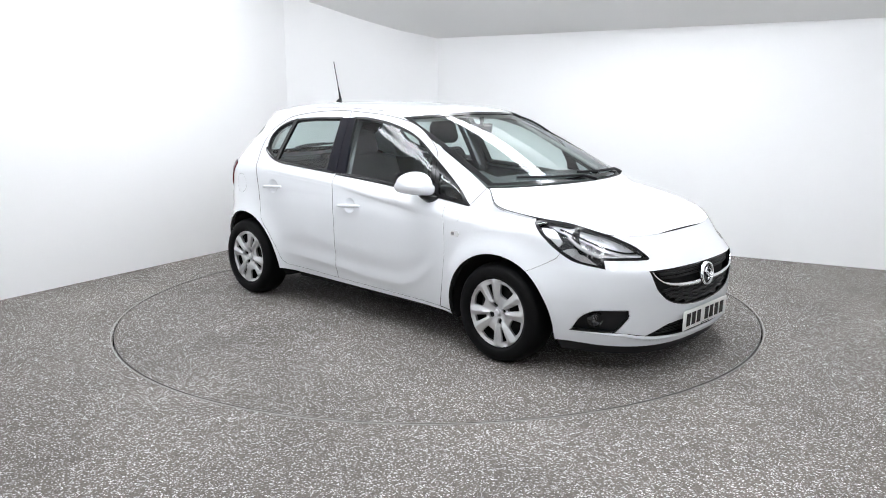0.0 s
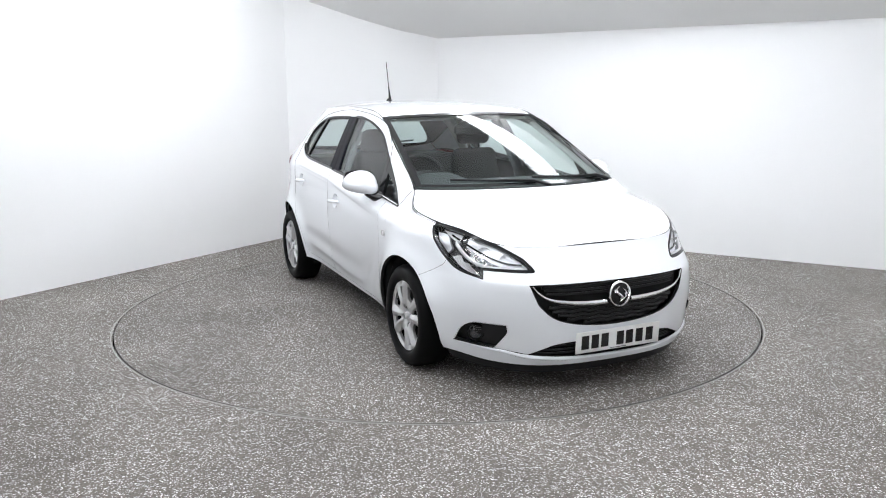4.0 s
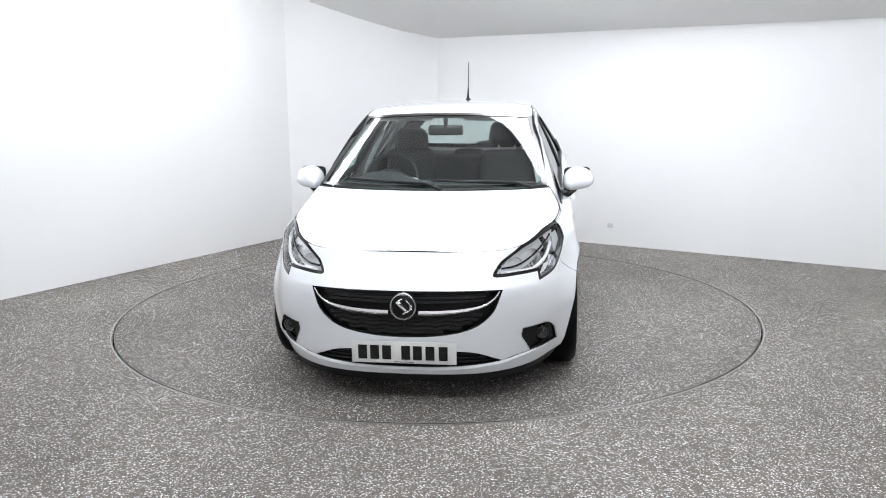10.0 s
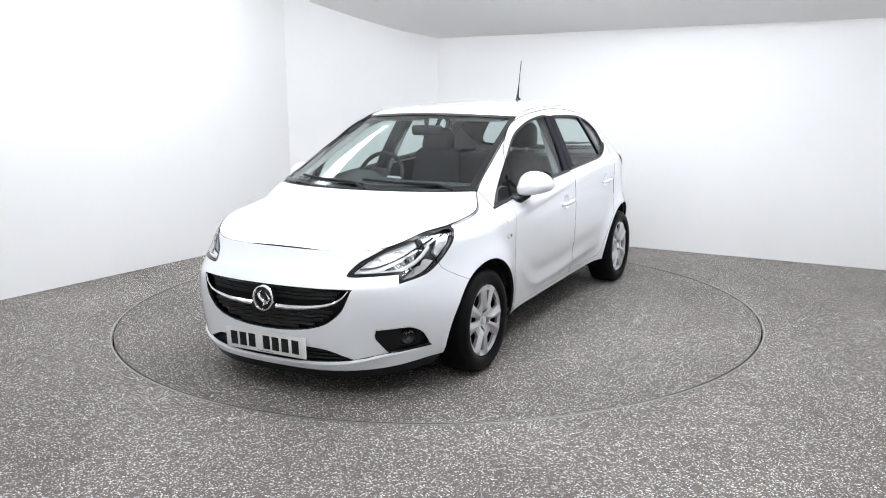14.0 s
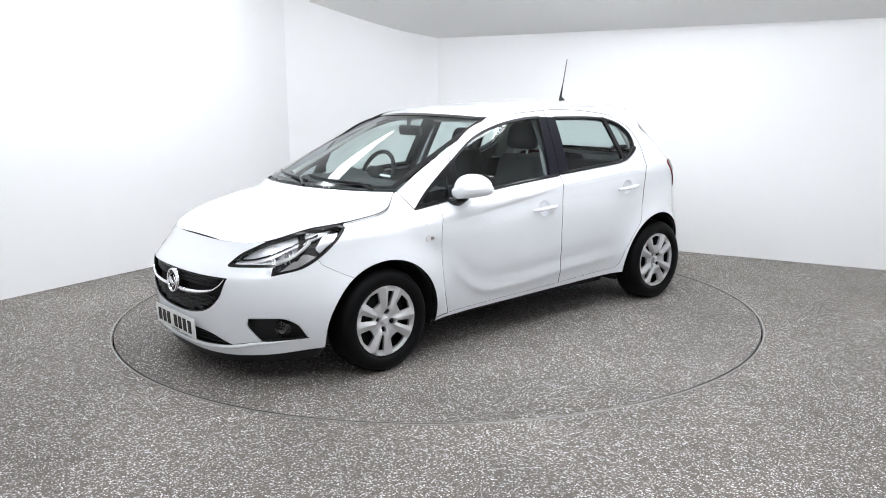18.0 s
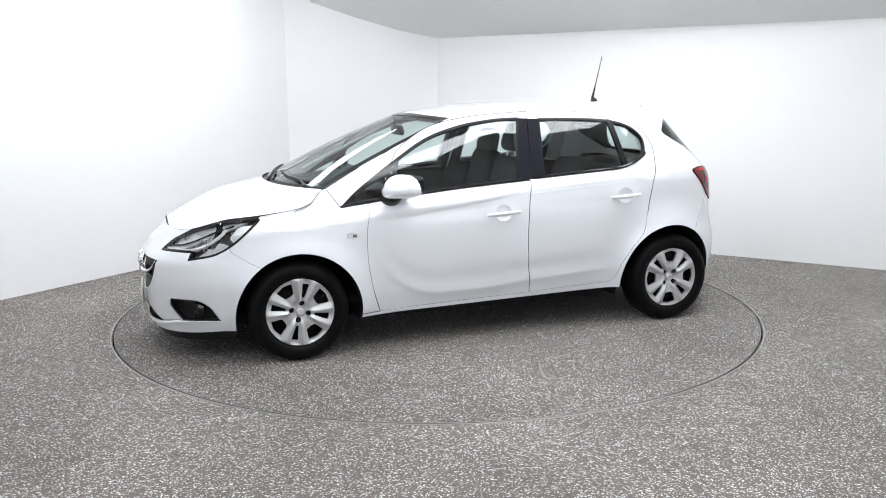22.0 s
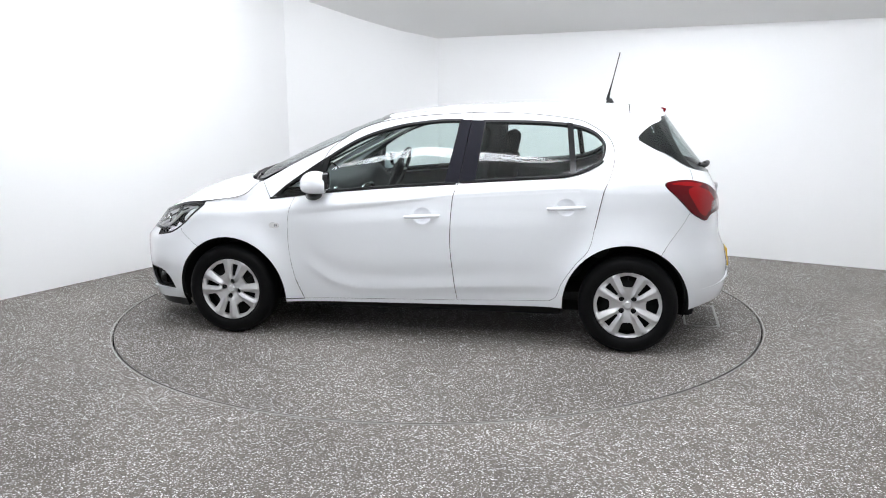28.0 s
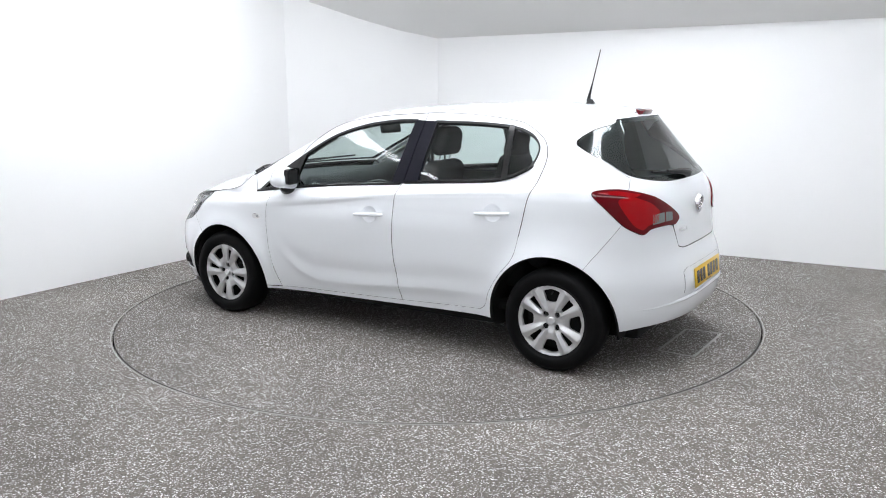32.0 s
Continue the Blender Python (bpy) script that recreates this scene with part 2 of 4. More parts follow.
def tube(bm, points, radius, sides=8, flat=1.0):
    """Adds a tube along points; radius may be a list."""
    pts = [Vector(p) for p in points]
    rings = []
    for i, p in enumerate(pts):
        d = (pts[min(i + 1, len(pts) - 1)] - pts[max(i - 1, 0)]).normalized()
        up = Vector((0, 0, 1)) if abs(d.z) < 0.9 else Vector((1, 0, 0))
        a = d.cross(up).normalized()
        b = a.cross(d)
        r = float(radius[i] if isinstance(radius, (list, tuple)) else radius)
        rings.append([bm.verts.new(p + r * (math.cos(t) * a + flat * math.sin(t) * b)) for t in [2 * math.pi * k / sides for k in range(sides)]])
    for a, b in zip(rings, rings[1:]):
        for k in range(sides):
            bm.faces.new((a[k], a[(k + 1) % sides], b[(k + 1) % sides], b[k]))
    bm.faces.new(rings[0])
    bm.faces.new(rings[-1])
    return bm


# ---- the studio ----
HIGH = 2.95
LAMP_Z = 2.75
PLAN = [(-1.58, 3.03), (0.02, 3.40), (3.90, 0.99), (4.3, -2.6), (3.2, -6.5), (-3.2, -6.5), (-4.6, -1.76)]


def wall(name, a, b, label, tops=(HIGH + 0.1, HIGH + 0.1)):
    """A wall 0.12 m thick on the outer side of the line from a to b (the room lies to its right)."""
    d = (Vector((*b, 0)) - Vector((*a, 0))).normalized()
    out = Vector((-d.y, d.x, 0)) * 0.12
    bm = bmesh.new()
    p = [Vector((*a, 0)), Vector((*b, 0))]
    low = [p[0], p[1], p[1] + out + d * 0.05, p[0] + out - d * 0.05]
    vs = [bm.verts.new(v - Vector((0, 0, 0.02))) for v in low] + [bm.verts.new(v + Vector((0, 0, tops[i in (1, 2)]))) for i, v in enumerate(low)]
    for f in ((0, 1, 5, 4), (1, 2, 6, 5), (2, 3, 7, 6), (3, 0, 4, 7), (4, 5, 6, 7), (3, 2, 1, 0)):
        bm.faces.new([vs[i] for i in f])
    return tagged(part(name, bm, WALL_PAINT, None, smooth=False), label, "wall", kind="structure")


for i, (a, b) in enumerate(zip(PLAN, PLAN[1:] + PLAN[:1])):
    wall("wall_%d" % (i + 1), a, b, "plain white painted studio wall meeting the stone floor")

# floor with a round opening for the turntable
DISC = 2.236
bm = bmesh.new()
inner = [bm.verts.new((DISC * math.cos(a), DISC * math.sin(a), 0)) for a in [2 * math.pi * k / 160 for k in range(160)]]
outer = [bm.verts.new((9 * math.cos(a), 9 * math.sin(a) - 2, 0)) for a in [2 * math.pi * k / 160 for k in range(160)]]
under = [bm.verts.new((v.co.x, v.co.y, -0.05)) for v in inner]
for k in range(160):
    j = (k + 1) % 160
    bm.faces.new((inner[k], outer[k], outer[j], inner[j]))
    bm.faces.new((under[k], inner[k], inner[j], under[j]))
tagged(part("floor", bm, FLOOR, None, smooth=False), "speckled grey resin-bound stone floor with worn patches", "floor", kind="structure")
bm = bmesh.new()
lathe(bm, [(DISC + 0.013, -0.03), (DISC + 0.013, 0.002), (DISC + 0.005, 0.003), (DISC + 0.003, -0.03)], 200, Matrix.Rotation(math.pi / 2, 4, "X"))
tagged(part("floor_trim_ring", bm, STEEL, None), "thin worn steel ring edging the floor round the turntable", "floor trim", kind="structure")
bm = bmesh.new()
box(bm, (-3, -3, -0.12), (3, 3, -0.06))
tagged(part("floor_pit", bm, DARK, None), "dark pit below the turntable", "floor", kind="structure")

# ceiling: a slope that rises inwards from the low wall, then flat
bm = bmesh.new()
e0 = Vector((0.02, 3.40, 0))
d = (Vector((3.90, 0.99, 0)) - e0).normalized()
rows = []
for off, z in ((-0.3, 2.08), (0.0, 2.11), (0.30, 2.19), (0.6, 2.305), (0.97, 2.47), (1.0, 2.90), (1.4, HIGH), (2.4, HIGH), (14.0, HIGH)):
    rows.append([bm.verts.new(e0 + d * k + Vector((d.y, -d.x, 0)) * off + Vector((0, 0, z))) for k in (-7.5, -3, 0, 3, 8.5)])
for p, q in zip(rows, rows[1:]):
    for k in range(4):
        bm.faces.new((p[k], p[k + 1], q[k + 1], q[k]))
tagged(part("ceiling", bm, CEILING_PAINT, None, angle=0.5), "plain white ceiling sloping down to a low wall", "ceiling", kind="structure")


def ring_or_fill_lamp(a, b, wide):
    """A straight tray lamp below the ceiling from a to b, for the ring or as added fill, with mitred ends."""
    thing = new("ceiling_light")
    a, b = Vector((*a, LAMP_Z)), Vector((*b, LAMP_Z))
    d = (b - a).normalized()
    n = Vector((-d.y, d.x, 0))
    c = (a + b) / 2
    thing.location = c
    h = (b - a).length / 2 - 0.03
    for nm, mat, w, z0, z1, cut in (("frame", SILVER, wide / 2, 0.0, 0.05, 0.0), ("diffuser", LAMP_WHITE, wide / 2 - 0.02, -0.06, 0.0, 0.02)):
        bm = bmesh.new()
        vs = [bm.verts.new(d * x * (h - cut + k * y * 0.42) + n * (w * y) + Vector((0, 0, z))) for z in (z0, z1) for x, y, k in ((-1, -1, 1), (1, -1, 1), (1, 1, 1), (-1, 1, 1))]
        for f in ((3, 2, 1, 0), (4, 5, 6, 7), (0, 1, 5, 4), (1, 2, 6, 5), (2, 3, 7, 6), (3, 0, 4, 7)):
            bm.faces.new([vs[i] for i in f])
        part(nm, bm, mat, thing, smooth=False)
    return tagged(thing, "long white glowing ceiling lamp, in the ring or added as unseen fill", "ceiling lamp", group="ring of ceiling lamps")


# the last two are added unseen fill: above the car and towards the camera
for a, b, wide in (((-1.75, -2.15), (-0.05, -2.18), 0.17), ((0.25, -2.50), (1.34, -1.72), 0.27), ((1.42, -1.58), (2.30, -0.40), 0.36),
                   ((2.40, -0.36), (0.47, 1.72), 0.42), ((-1.20, 1.80), (-2.5, -0.30), 0.36), ((-2.72, -0.25), (-2.62, -1.25), 0.22), ((-0.85, -1.15), (0.85, -1.15), 0.60), ((-2.9, -3.7), (2.6, -3.7), 0.25)):
    ring_or_fill_lamp(a, b, wide)

# small white socket low on the wall
d = (Vector((3.90, 0.99, 0)) - Vector((0.02, 3.40, 0))).normalized()
turn = Matrix((d, Vector((-d.y, d.x, 0)), Vector((0, 0, 1)))).transposed().to_4x4()
turn.translation = (1.74565376, 2.32813774, 0.19981984)
socket = part("wall_socket", box(bmesh.new(), (-0.028, -0.008, -0.022), (0.028, 0.0, 0.022), 0.004, turn), CLEAR_WHITE, None)
tagged(socket, "small white plastic socket plate on the white wall", "wall socket")
part("socket_face", lathe(bmesh.new(), [(0.0, -0.0095), (0.010, -0.0095), (0.012, -0.007)], 24, turn), SATIN, socket)
# ---- sheet metal from outlines on the skin ----
END = LR + LS + LF


def trace(text, fine=0.012, closed=True):
    """A smooth outline on the skin: x or y (nose) or t (tail) and height; '!' marks a sharp corner."""
    find = {"x": at_x, "y": at_y, "t": lambda y, z: at_y(y, z, False), "s": lambda s, z: s}
    pts, sharp = [], []
    for q in text.split():
        sharp.append(q.endswith("!"))
        a, b = (float(v) for v in q.rstrip("!")[1:].split(","))
        pts.append(np.array([find[q[0]](a, b), b]))
    n, out = len(pts), []
    for i in range(n if closed else n - 1):
        p1, p2 = pts[i], pts[(i + 1) % n]
        p0 = 2 * p1 - p2 if sharp[i] else pts[i - 1]
        p3 = 2 * p2 - p1 if sharp[(i + 1) % n] else pts[(i + 2) % n]
        m1, m2 = (p2 - p0) / 2, (p3 - p1) / 2
        d = np.linalg.norm(p2 - p1)
        m1, m2 = (m * min(1, d / (np.linalg.norm(m) + 1e-9)) for m in (m1, m2))
        k = max(1, int(d / fine))
        for t in np.arange(k) / k:
            out.append((2 * t**3 - 3 * t**2 + 1) * p1 + (t**3 - 2 * t**2 + t) * m1 + (3 * t**2 - 2 * t**3) * p2 + (t**3 - t**2) * m2)
    if not closed:
        out.append(pts[-1])
    return np.array(out)


def arch(x, z, r, tall=1.0):
    return np.array([(at_x(x + r * math.cos(a), max(0.05, z + tall * r * math.sin(a))), z + tall * r * math.sin(a)) for a in np.linspace(0, 2 * math.pi, 120)[:-1]])


def inside(poly, pts):
    x, y = pts[:, 0][:, None], pts[:, 1][:, None]
    x1, y1 = poly.T
    x2, y2 = np.roll(poly, -1, 0).T
    with np.errstate(divide="ignore", invalid="ignore"):
        hit = ((y1 > y) != (y2 > y)) & (x < (x2 - x1) * (y - y1) / (y2 - y1) + x1)
    return hit.sum(1) % 2 == 1


def grow(poly, d):
    """The outline moved outwards by d; points on the car's middle stay on it."""
    a, b = np.roll(poly, 1, 0), np.roll(poly, -1, 0)
    t = b - a
    t /= np.linalg.norm(t, axis=1, keepdims=True) + 1e-9
    area = (poly[:, 0] * b[:, 1] - b[:, 0] * poly[:, 1]).sum()
    out = poly + d * np.sign(area) * np.stack([t[:, 1], -t[:, 0]], 1)
    mid = (poly[:, 0] < 1e-4) | (poly[:, 0] > END - 1e-4)
    out[mid, 0] = poly[mid, 0]
    out[:, 0] = np.clip(out[:, 0], 0, END)
    return out


def skin_normal(s, z):
    e = 2e-3
    ds = skin(np.minimum(s + e, END), z) - skin(np.maximum(s - e, 0), z)
    dz = skin(s, z + e) - skin(s, z - e)
    n = np.cross(dz, ds)
    return n / (np.linalg.norm(n, axis=1, keepdims=True) + 1e-12)


def finish(name, v, faces, n, depth, mat, parent, label, skip_middle=True):
    """A sheet with a folded edge, from points, faces and outward normals."""
    flat = len(faces)
    count = {}
    for f in faces:
        for a, b in zip(f, (*f[1:], f[0])):
            count.setdefault((min(a, b), max(a, b)), []).append((a, b))
    v, n, faces = [np.array(p) for p in v], [np.array(p) for p in n], [tuple(f) for f in faces]
    if depth:
        for k, use in count.items():
            if len(use) == 1:
                a, b = use[0]
                if skip_middle and abs(v[a][1]) < 1e-5 and abs(v[b][1]) < 1e-5:
                    continue
                side = np.cross(v[b] - v[a], (n[a] + n[b]) / 2)
                side = side / (np.linalg.norm(side) + 1e-12)
                i = len(v)
                v += [v[a], v[b], v[b] - depth * n[b], v[a] - depth * n[a]]
                n += [side] * 4
                faces.append((i + 1, i, i + 3, i + 2))
    ob = mesh_object(name, v, faces, mat, parent, label, True, n)
    # painted panels get dark folded edges, so the gaps between them look shaded
    if depth and mat is PAINT:
        ob.data.materials.append(DARK)
        ob.data.polygons.foreach_set("material_index", [0] * flat + [1] * (len(faces) - flat))
    return ob


def fill(poly, cuts, fine, extra=None):
    """Triangles that fill an outline less its cut-outs: points in the plane and corner numbers."""
    lo, hi = poly.min(0), poly.max(0)
    cuts = [c for c in cuts if (c.min(0) < hi).all() and (c.max(0) > lo).all()]
    lines = [poly, *cuts]
    edge = np.concatenate(lines)
    gx, gz = np.meshgrid(np.arange(lo[0], hi[0], fine), np.arange(lo[1], hi[1], fine))
    grid = np.stack([gx.ravel() + (np.arange(gx.size) // gx.shape[1] % 2) * fine / 2, gz.ravel()], 1)
    grid = grid[inside(poly, grid)]
    for c in cuts:
        grid = grid[~inside(c, grid)]
    if len(grid):
        near = np.concatenate([np.sqrt(((grid[i:i + 400, None] - edge[None]) ** 2).sum(2)).min(1) for i in range(0, len(grid), 400)])
        grid = grid[near > fine * 0.45]
    if extra is not None:
        more = extra[inside(poly, extra)]
        for c in cuts:
            more = more[~inside(c, more)]
        if len(more) and len(grid):
            near = np.concatenate([np.sqrt(((grid[i:i + 400, None] - more[None]) ** 2).sum(2)).min(1) for i in range(0, len(grid), 400)])
            grid = grid[near > 0.010]
        if len(more):
            near = np.concatenate([np.sqrt(((more[i:i + 400, None] - edge[None]) ** 2).sum(2)).min(1) for i in range(0, len(more), 400)])
            grid = np.concatenate([grid, more[near > 0.004]])
    edges, k = [], 0
    for c in lines:
        edges += [(k + i, k + (i + 1) % len(c)) for i in range(len(c))]
        k += len(c)
    got = geometry.delaunay_2d_cdt([Vector(p) for p in np.concatenate([edge, grid])], edges, [], 0, 1e-5)
    p = np.array([tuple(q) for q in got[0]])
    f = np.array([t for t in got[2] if len(t) == 3])
    mid = p[f].mean(1)
    keep = inside(poly, mid)
    for c in cuts:
        keep &= ~inside(c, mid)
    f = f[keep]
    used = np.unique(f)
    back = np.full(len(p), -1)
    back[used] = np.arange(len(used))
    p, f = p[used], back[f]
    q = p[f]
    a, b = q[:, 1] - q[:, 0], q[:, 2] - q[:, 0]
    turn = a[:, 0] * b[:, 1] - a[:, 1] * b[:, 0] < 0
    f[turn] = f[turn][:, ::-1]
    return p, f


def panel(name, poly, cuts, mat, parent, side, label="", gap=0.0020, fine=0.026, depth=0.016, lift=0.0, extra=None):
    """The piece of the skin inside an outline, less its cut-outs; side 1 left, -1 right, 0 both halves in one."""
    p, f = fill(grow(poly, -gap), cuts, fine, extra)
    n = skin_normal(p[:, 0], p[:, 1])
    v = skin(p[:, 0], p[:, 1]) + lift * n
    f = f[:, ::-1]
    flip = np.array([1, -1, 1])
    if side == 1:
        return finish(name, v, f.tolist(), n, depth, mat, parent, label)
    if side == -1:
        return finish(name, v * flip, f[:, ::-1].tolist(), n * flip, depth, mat, parent, label)
    centre = (p[:, 0] < 1e-4) | (p[:, 0] > END - 1e-4)
    v[centre, 1] = 0
    n[centre, 1] = 0
    other = np.where(centre, np.arange(len(v)), 0)
    other[~centre] = len(v) + np.arange((~centre).sum())
    allv, alln = np.concatenate([v, v[~centre] * flip]), np.concatenate([n, n[~centre] * flip])
    return finish(name, allv, f.tolist() + other[f][:, ::-1].tolist(), alln, depth, mat, parent, label)


def sheet(name, grid, mat, parent, label="", depth=0.0, up=1):
    """A lattice of points as one smooth sheet."""
    m, k = grid.shape[:2]
    du, dv = np.gradient(grid, axis=0), np.gradient(grid, axis=1)
    n = np.cross(du, dv)
    n /= np.linalg.norm(n, axis=2, keepdims=True) + 1e-12
    faces = [(i * k + j, (i + 1) * k + j, (i + 1) * k + j + 1, i * k + j + 1) for i in range(m - 1) for j in range(k - 1)]
    if n[m // 2, k // 2, 2] * up < 0:
        n = -n
        faces = [f[::-1] for f in faces]
    return finish(name, grid.reshape(-1, 3), faces, n.reshape(-1, 3), depth, mat, parent, label, False)


hood_edge = curve("1.06:0.990 1.085:0.978 1.12:0.945 1.16:0.908 1.22:0.886 1.36:0.864 1.47:0.850 1.61:0.834 1.71:0.808 1.80:0.777 1.86:0.761 1.94:0.753")
hood_mid = curve("1.28:0.990 1.36:0.979 1.47:0.962 1.63:0.918 1.79:0.838 1.88:0.786 1.92:0.764 1.94:0.753")
roof_mid = curve("-1.49:1.414 -1.4:1.432 -1.2:1.455 -1.1:1.461 -0.8:1.470 -0.41:1.468 0.0:1.446 0.14:1.427 0.33:1.396")
roof_edge = curve("-1.49:1.412 -1.4:1.402 -1.2:1.408 -1.1:1.416 -0.5:1.432 0.0:1.418 0.22:1.383")


def bow(h):
    """How the windscreen's line sweeps back from its middle to its ends."""
    return 0.62 * h**2 + 0.38 * h**4


def crown(x, edge, mid, k):
    """A row of points across the car at x, from one skin edge over the crown to the other."""
    z = float(edge(x))
    y = float(skin(at_x(x, z), z)[1])
    h = np.linspace(-1, 1, 41)
    return np.stack([x + 0 * h, y * h * k, mid(x) - (mid(x) - z) * np.abs(h) ** 2.4], 1)


car = new("hatchback_car")
OFF = Vector((-0.0823, 0.1073, 0))

# outlines
WIN_F = trace("x0.985,0.881! x0.60,0.926 x0.19,0.964 x-0.165,0.988! x-0.232,1.374! x-0.07,1.369 x0.174,1.335 x0.419,1.258 x0.667,1.112 x0.85,0.99")
WIN_R = trace("x-0.318,1.003! x-0.85,1.04 x-0.99,1.075 x-1.085,1.135 x-1.10,1.23 x-1.035,1.30 x-0.89,1.345 x-0.676,1.362 x-0.362,1.368!")
PILLAR_B = trace("x-0.145,0.986! x-0.335,1.003! x-0.370,1.362! x-0.222,1.368!")
PILLAR_FRONT = trace("x-0.145,0.986! x-0.233,0.994! x-0.284,1.365! x-0.222,1.368!")
PILLAR_REAR = trace("x-0.239,0.995! x-0.335,1.003! x-0.370,1.362! x-0.290,1.365!")
DOOR_F = trace("x0.767,0.242! x0.817,0.398 x0.845,0.574 x0.846,0.748 x0.82,0.885! x0.66,1.10! x0.595,1.199 x0.383,1.326 x0.10,1.385 x-0.292,1.411! x-0.243,1.04 x-0.207,0.902 x-0.191,0.658 x-0.202,0.481 x-0.226,0.270!")
DOOR_R = trace("x-0.226,0.270! x-0.202,0.481 x-0.191,0.658 x-0.207,0.902 x-0.243,1.04 x-0.292,1.411! x-0.42,1.412 x-0.679,1.40 x-0.969,1.357 x-1.11,1.274 x-1.155,1.185 x-1.14,1.06 x-1.10,0.957 x-1.054,0.747 x-1.023,0.624 x-0.937,0.518 x-0.868,0.411 x-0.834,0.325 x-0.79,0.292!")
ARCH_F, ARCH_R = arch(1.250, 0.265, 0.368, 1.018), arch(-1.240, 0.275, 0.370, 1.027)
HEADLAMP = trace("y0.427,0.650 y0.452,0.695 x1.90,0.716 x1.815,0.768 x1.718,0.803 x1.635,0.826 x1.49,0.845 x1.447,0.831! x1.53,0.758 x1.60,0.698 x1.704,0.638 x1.85,0.605! x1.830,0.648! x1.91,0.646 y0.46,0.643")
GRILLE = trace("y0.0,0.589! y0.23,0.590 y0.40,0.590 y0.478,0.588! y0.457,0.53 y0.432,0.478 y0.36,0.415 y0.26,0.381 y0.12,0.362 y0.0,0.357!")
LOW_GRILLE = trace("y0.0,0.290! y0.25,0.288 y0.33,0.281 y0.375,0.270 y0.488,0.222! y0.35,0.208 y0.0,0.202!")
FOG = trace("x1.70,0.266! x1.745,0.335 x1.79,0.368 x1.835,0.381 x1.955,0.380! x1.957,0.352! x1.953,0.335 x1.897,0.254!")
TAIL_LAMP = trace("x-1.446,0.998 x-1.48,1.017 x-1.581,1.019 x-1.699,0.981 x-1.76,0.921 x-1.788,0.852 t0.392,0.812! x-1.76,0.816 x-1.715,0.806 x-1.691,0.780 x-1.65,0.800 x-1.601,0.836 x-1.518,0.925")
REAR_GLASS = trace("t0.0,1.388! t0.2,1.387 t0.38,1.378 x-1.43,1.362 x-1.356,1.327 x-1.29,1.268 x-1.31,1.235 x-1.463,1.16 x-1.584,1.088 x-1.677,1.056 t0.32,1.041 t0.0,1.036!")
HOOD_LINE = " ".join("x%.3f,%.4f" % (x, hood_edge(x) - 0.002) for x in (1.085, 1.12, 1.16, 1.22, 1.36))
WING = trace("x0.767,0.242! x0.817,0.398 x0.845,0.574 x0.846,0.748 x0.82,0.875! x0.985,0.881! x1.055,0.985! " + HOOD_LINE + " x1.445,0.848! x1.53,0.758 x1.64,0.70! x1.615,0.650! x1.42,0.55! x1.3,0.5! x0.9,0.24!")
BUMPER_F = trace("y0.0,0.752! y0.25,0.7525 x1.87,0.757! x1.80,0.772! x1.75,0.70! x1.64,0.70! x1.615,0.650! x1.42,0.55! x1.50,0.4! x1.60,0.2! x1.68,0.194 x1.85,0.176 y0.40,0.164 y0.0,0.160!")
BUMPER_R = trace("x-1.415,0.565! x-1.615,0.86! x-1.70,0.86! t0.41,0.806! t0.36,0.685! t0.30,0.670 t0.0,0.668! t0.0,0.30! t0.45,0.29 x-1.72,0.275 x-1.62,0.258 x-1.56,0.25! x-1.5,0.4!")
TAILGATE = trace("t0.0,1.411! t0.30,1.409 x-1.40,1.400 x-1.245,1.404! x-1.255,1.34 x-1.29,1.25! x-1.463,1.155 x-1.595,1.075! x-1.60,0.93! t0.43,0.9! t0.40,0.80! t0.36,0.690! t0.30,0.675 t0.0,0.673!")
BODY = trace("x0.985,0.881! x1.055,0.985! x0.9,1.069 x0.8,1.12 x0.6,1.217 x0.4,1.31 x0.22,1.383 x0.0,1.418 x-0.5,1.432 x-1.1,1.416 x-1.245,1.404! x-1.255,1.34 x-1.29,1.25! x-1.463,1.155 x-1.595,1.075! x-1.60,0.93! x-1.615,0.86! x-1.415,0.565! x-1.40,0.3! x-1.2,0.27! x-0.86,0.252! x0.9,0.216! x0.9,0.24! x0.767,0.240!")
FLAP = arch(-1.325, 0.86, 0.075)
REPEATER = trace("x0.965,0.733 x0.908,0.733 x0.905,0.706 x0.962,0.704")

CUPS = [arch(-0.022, 0.800, 0.056, 0.9), arch(-0.886, 0.867, 0.056, 0.9)]
FOLDS = np.array([(LR + x - XR, float(line(x)) + o) for line, a, b in ((crease_z, -0.95, 0.85), (blade_z, -0.90, 0.79)) for o in (-0.036, -0.022, -0.011, -0.003, 0.004, 0.011, 0.019, 0.028) for x in np.arange(a, b, 0.018)])

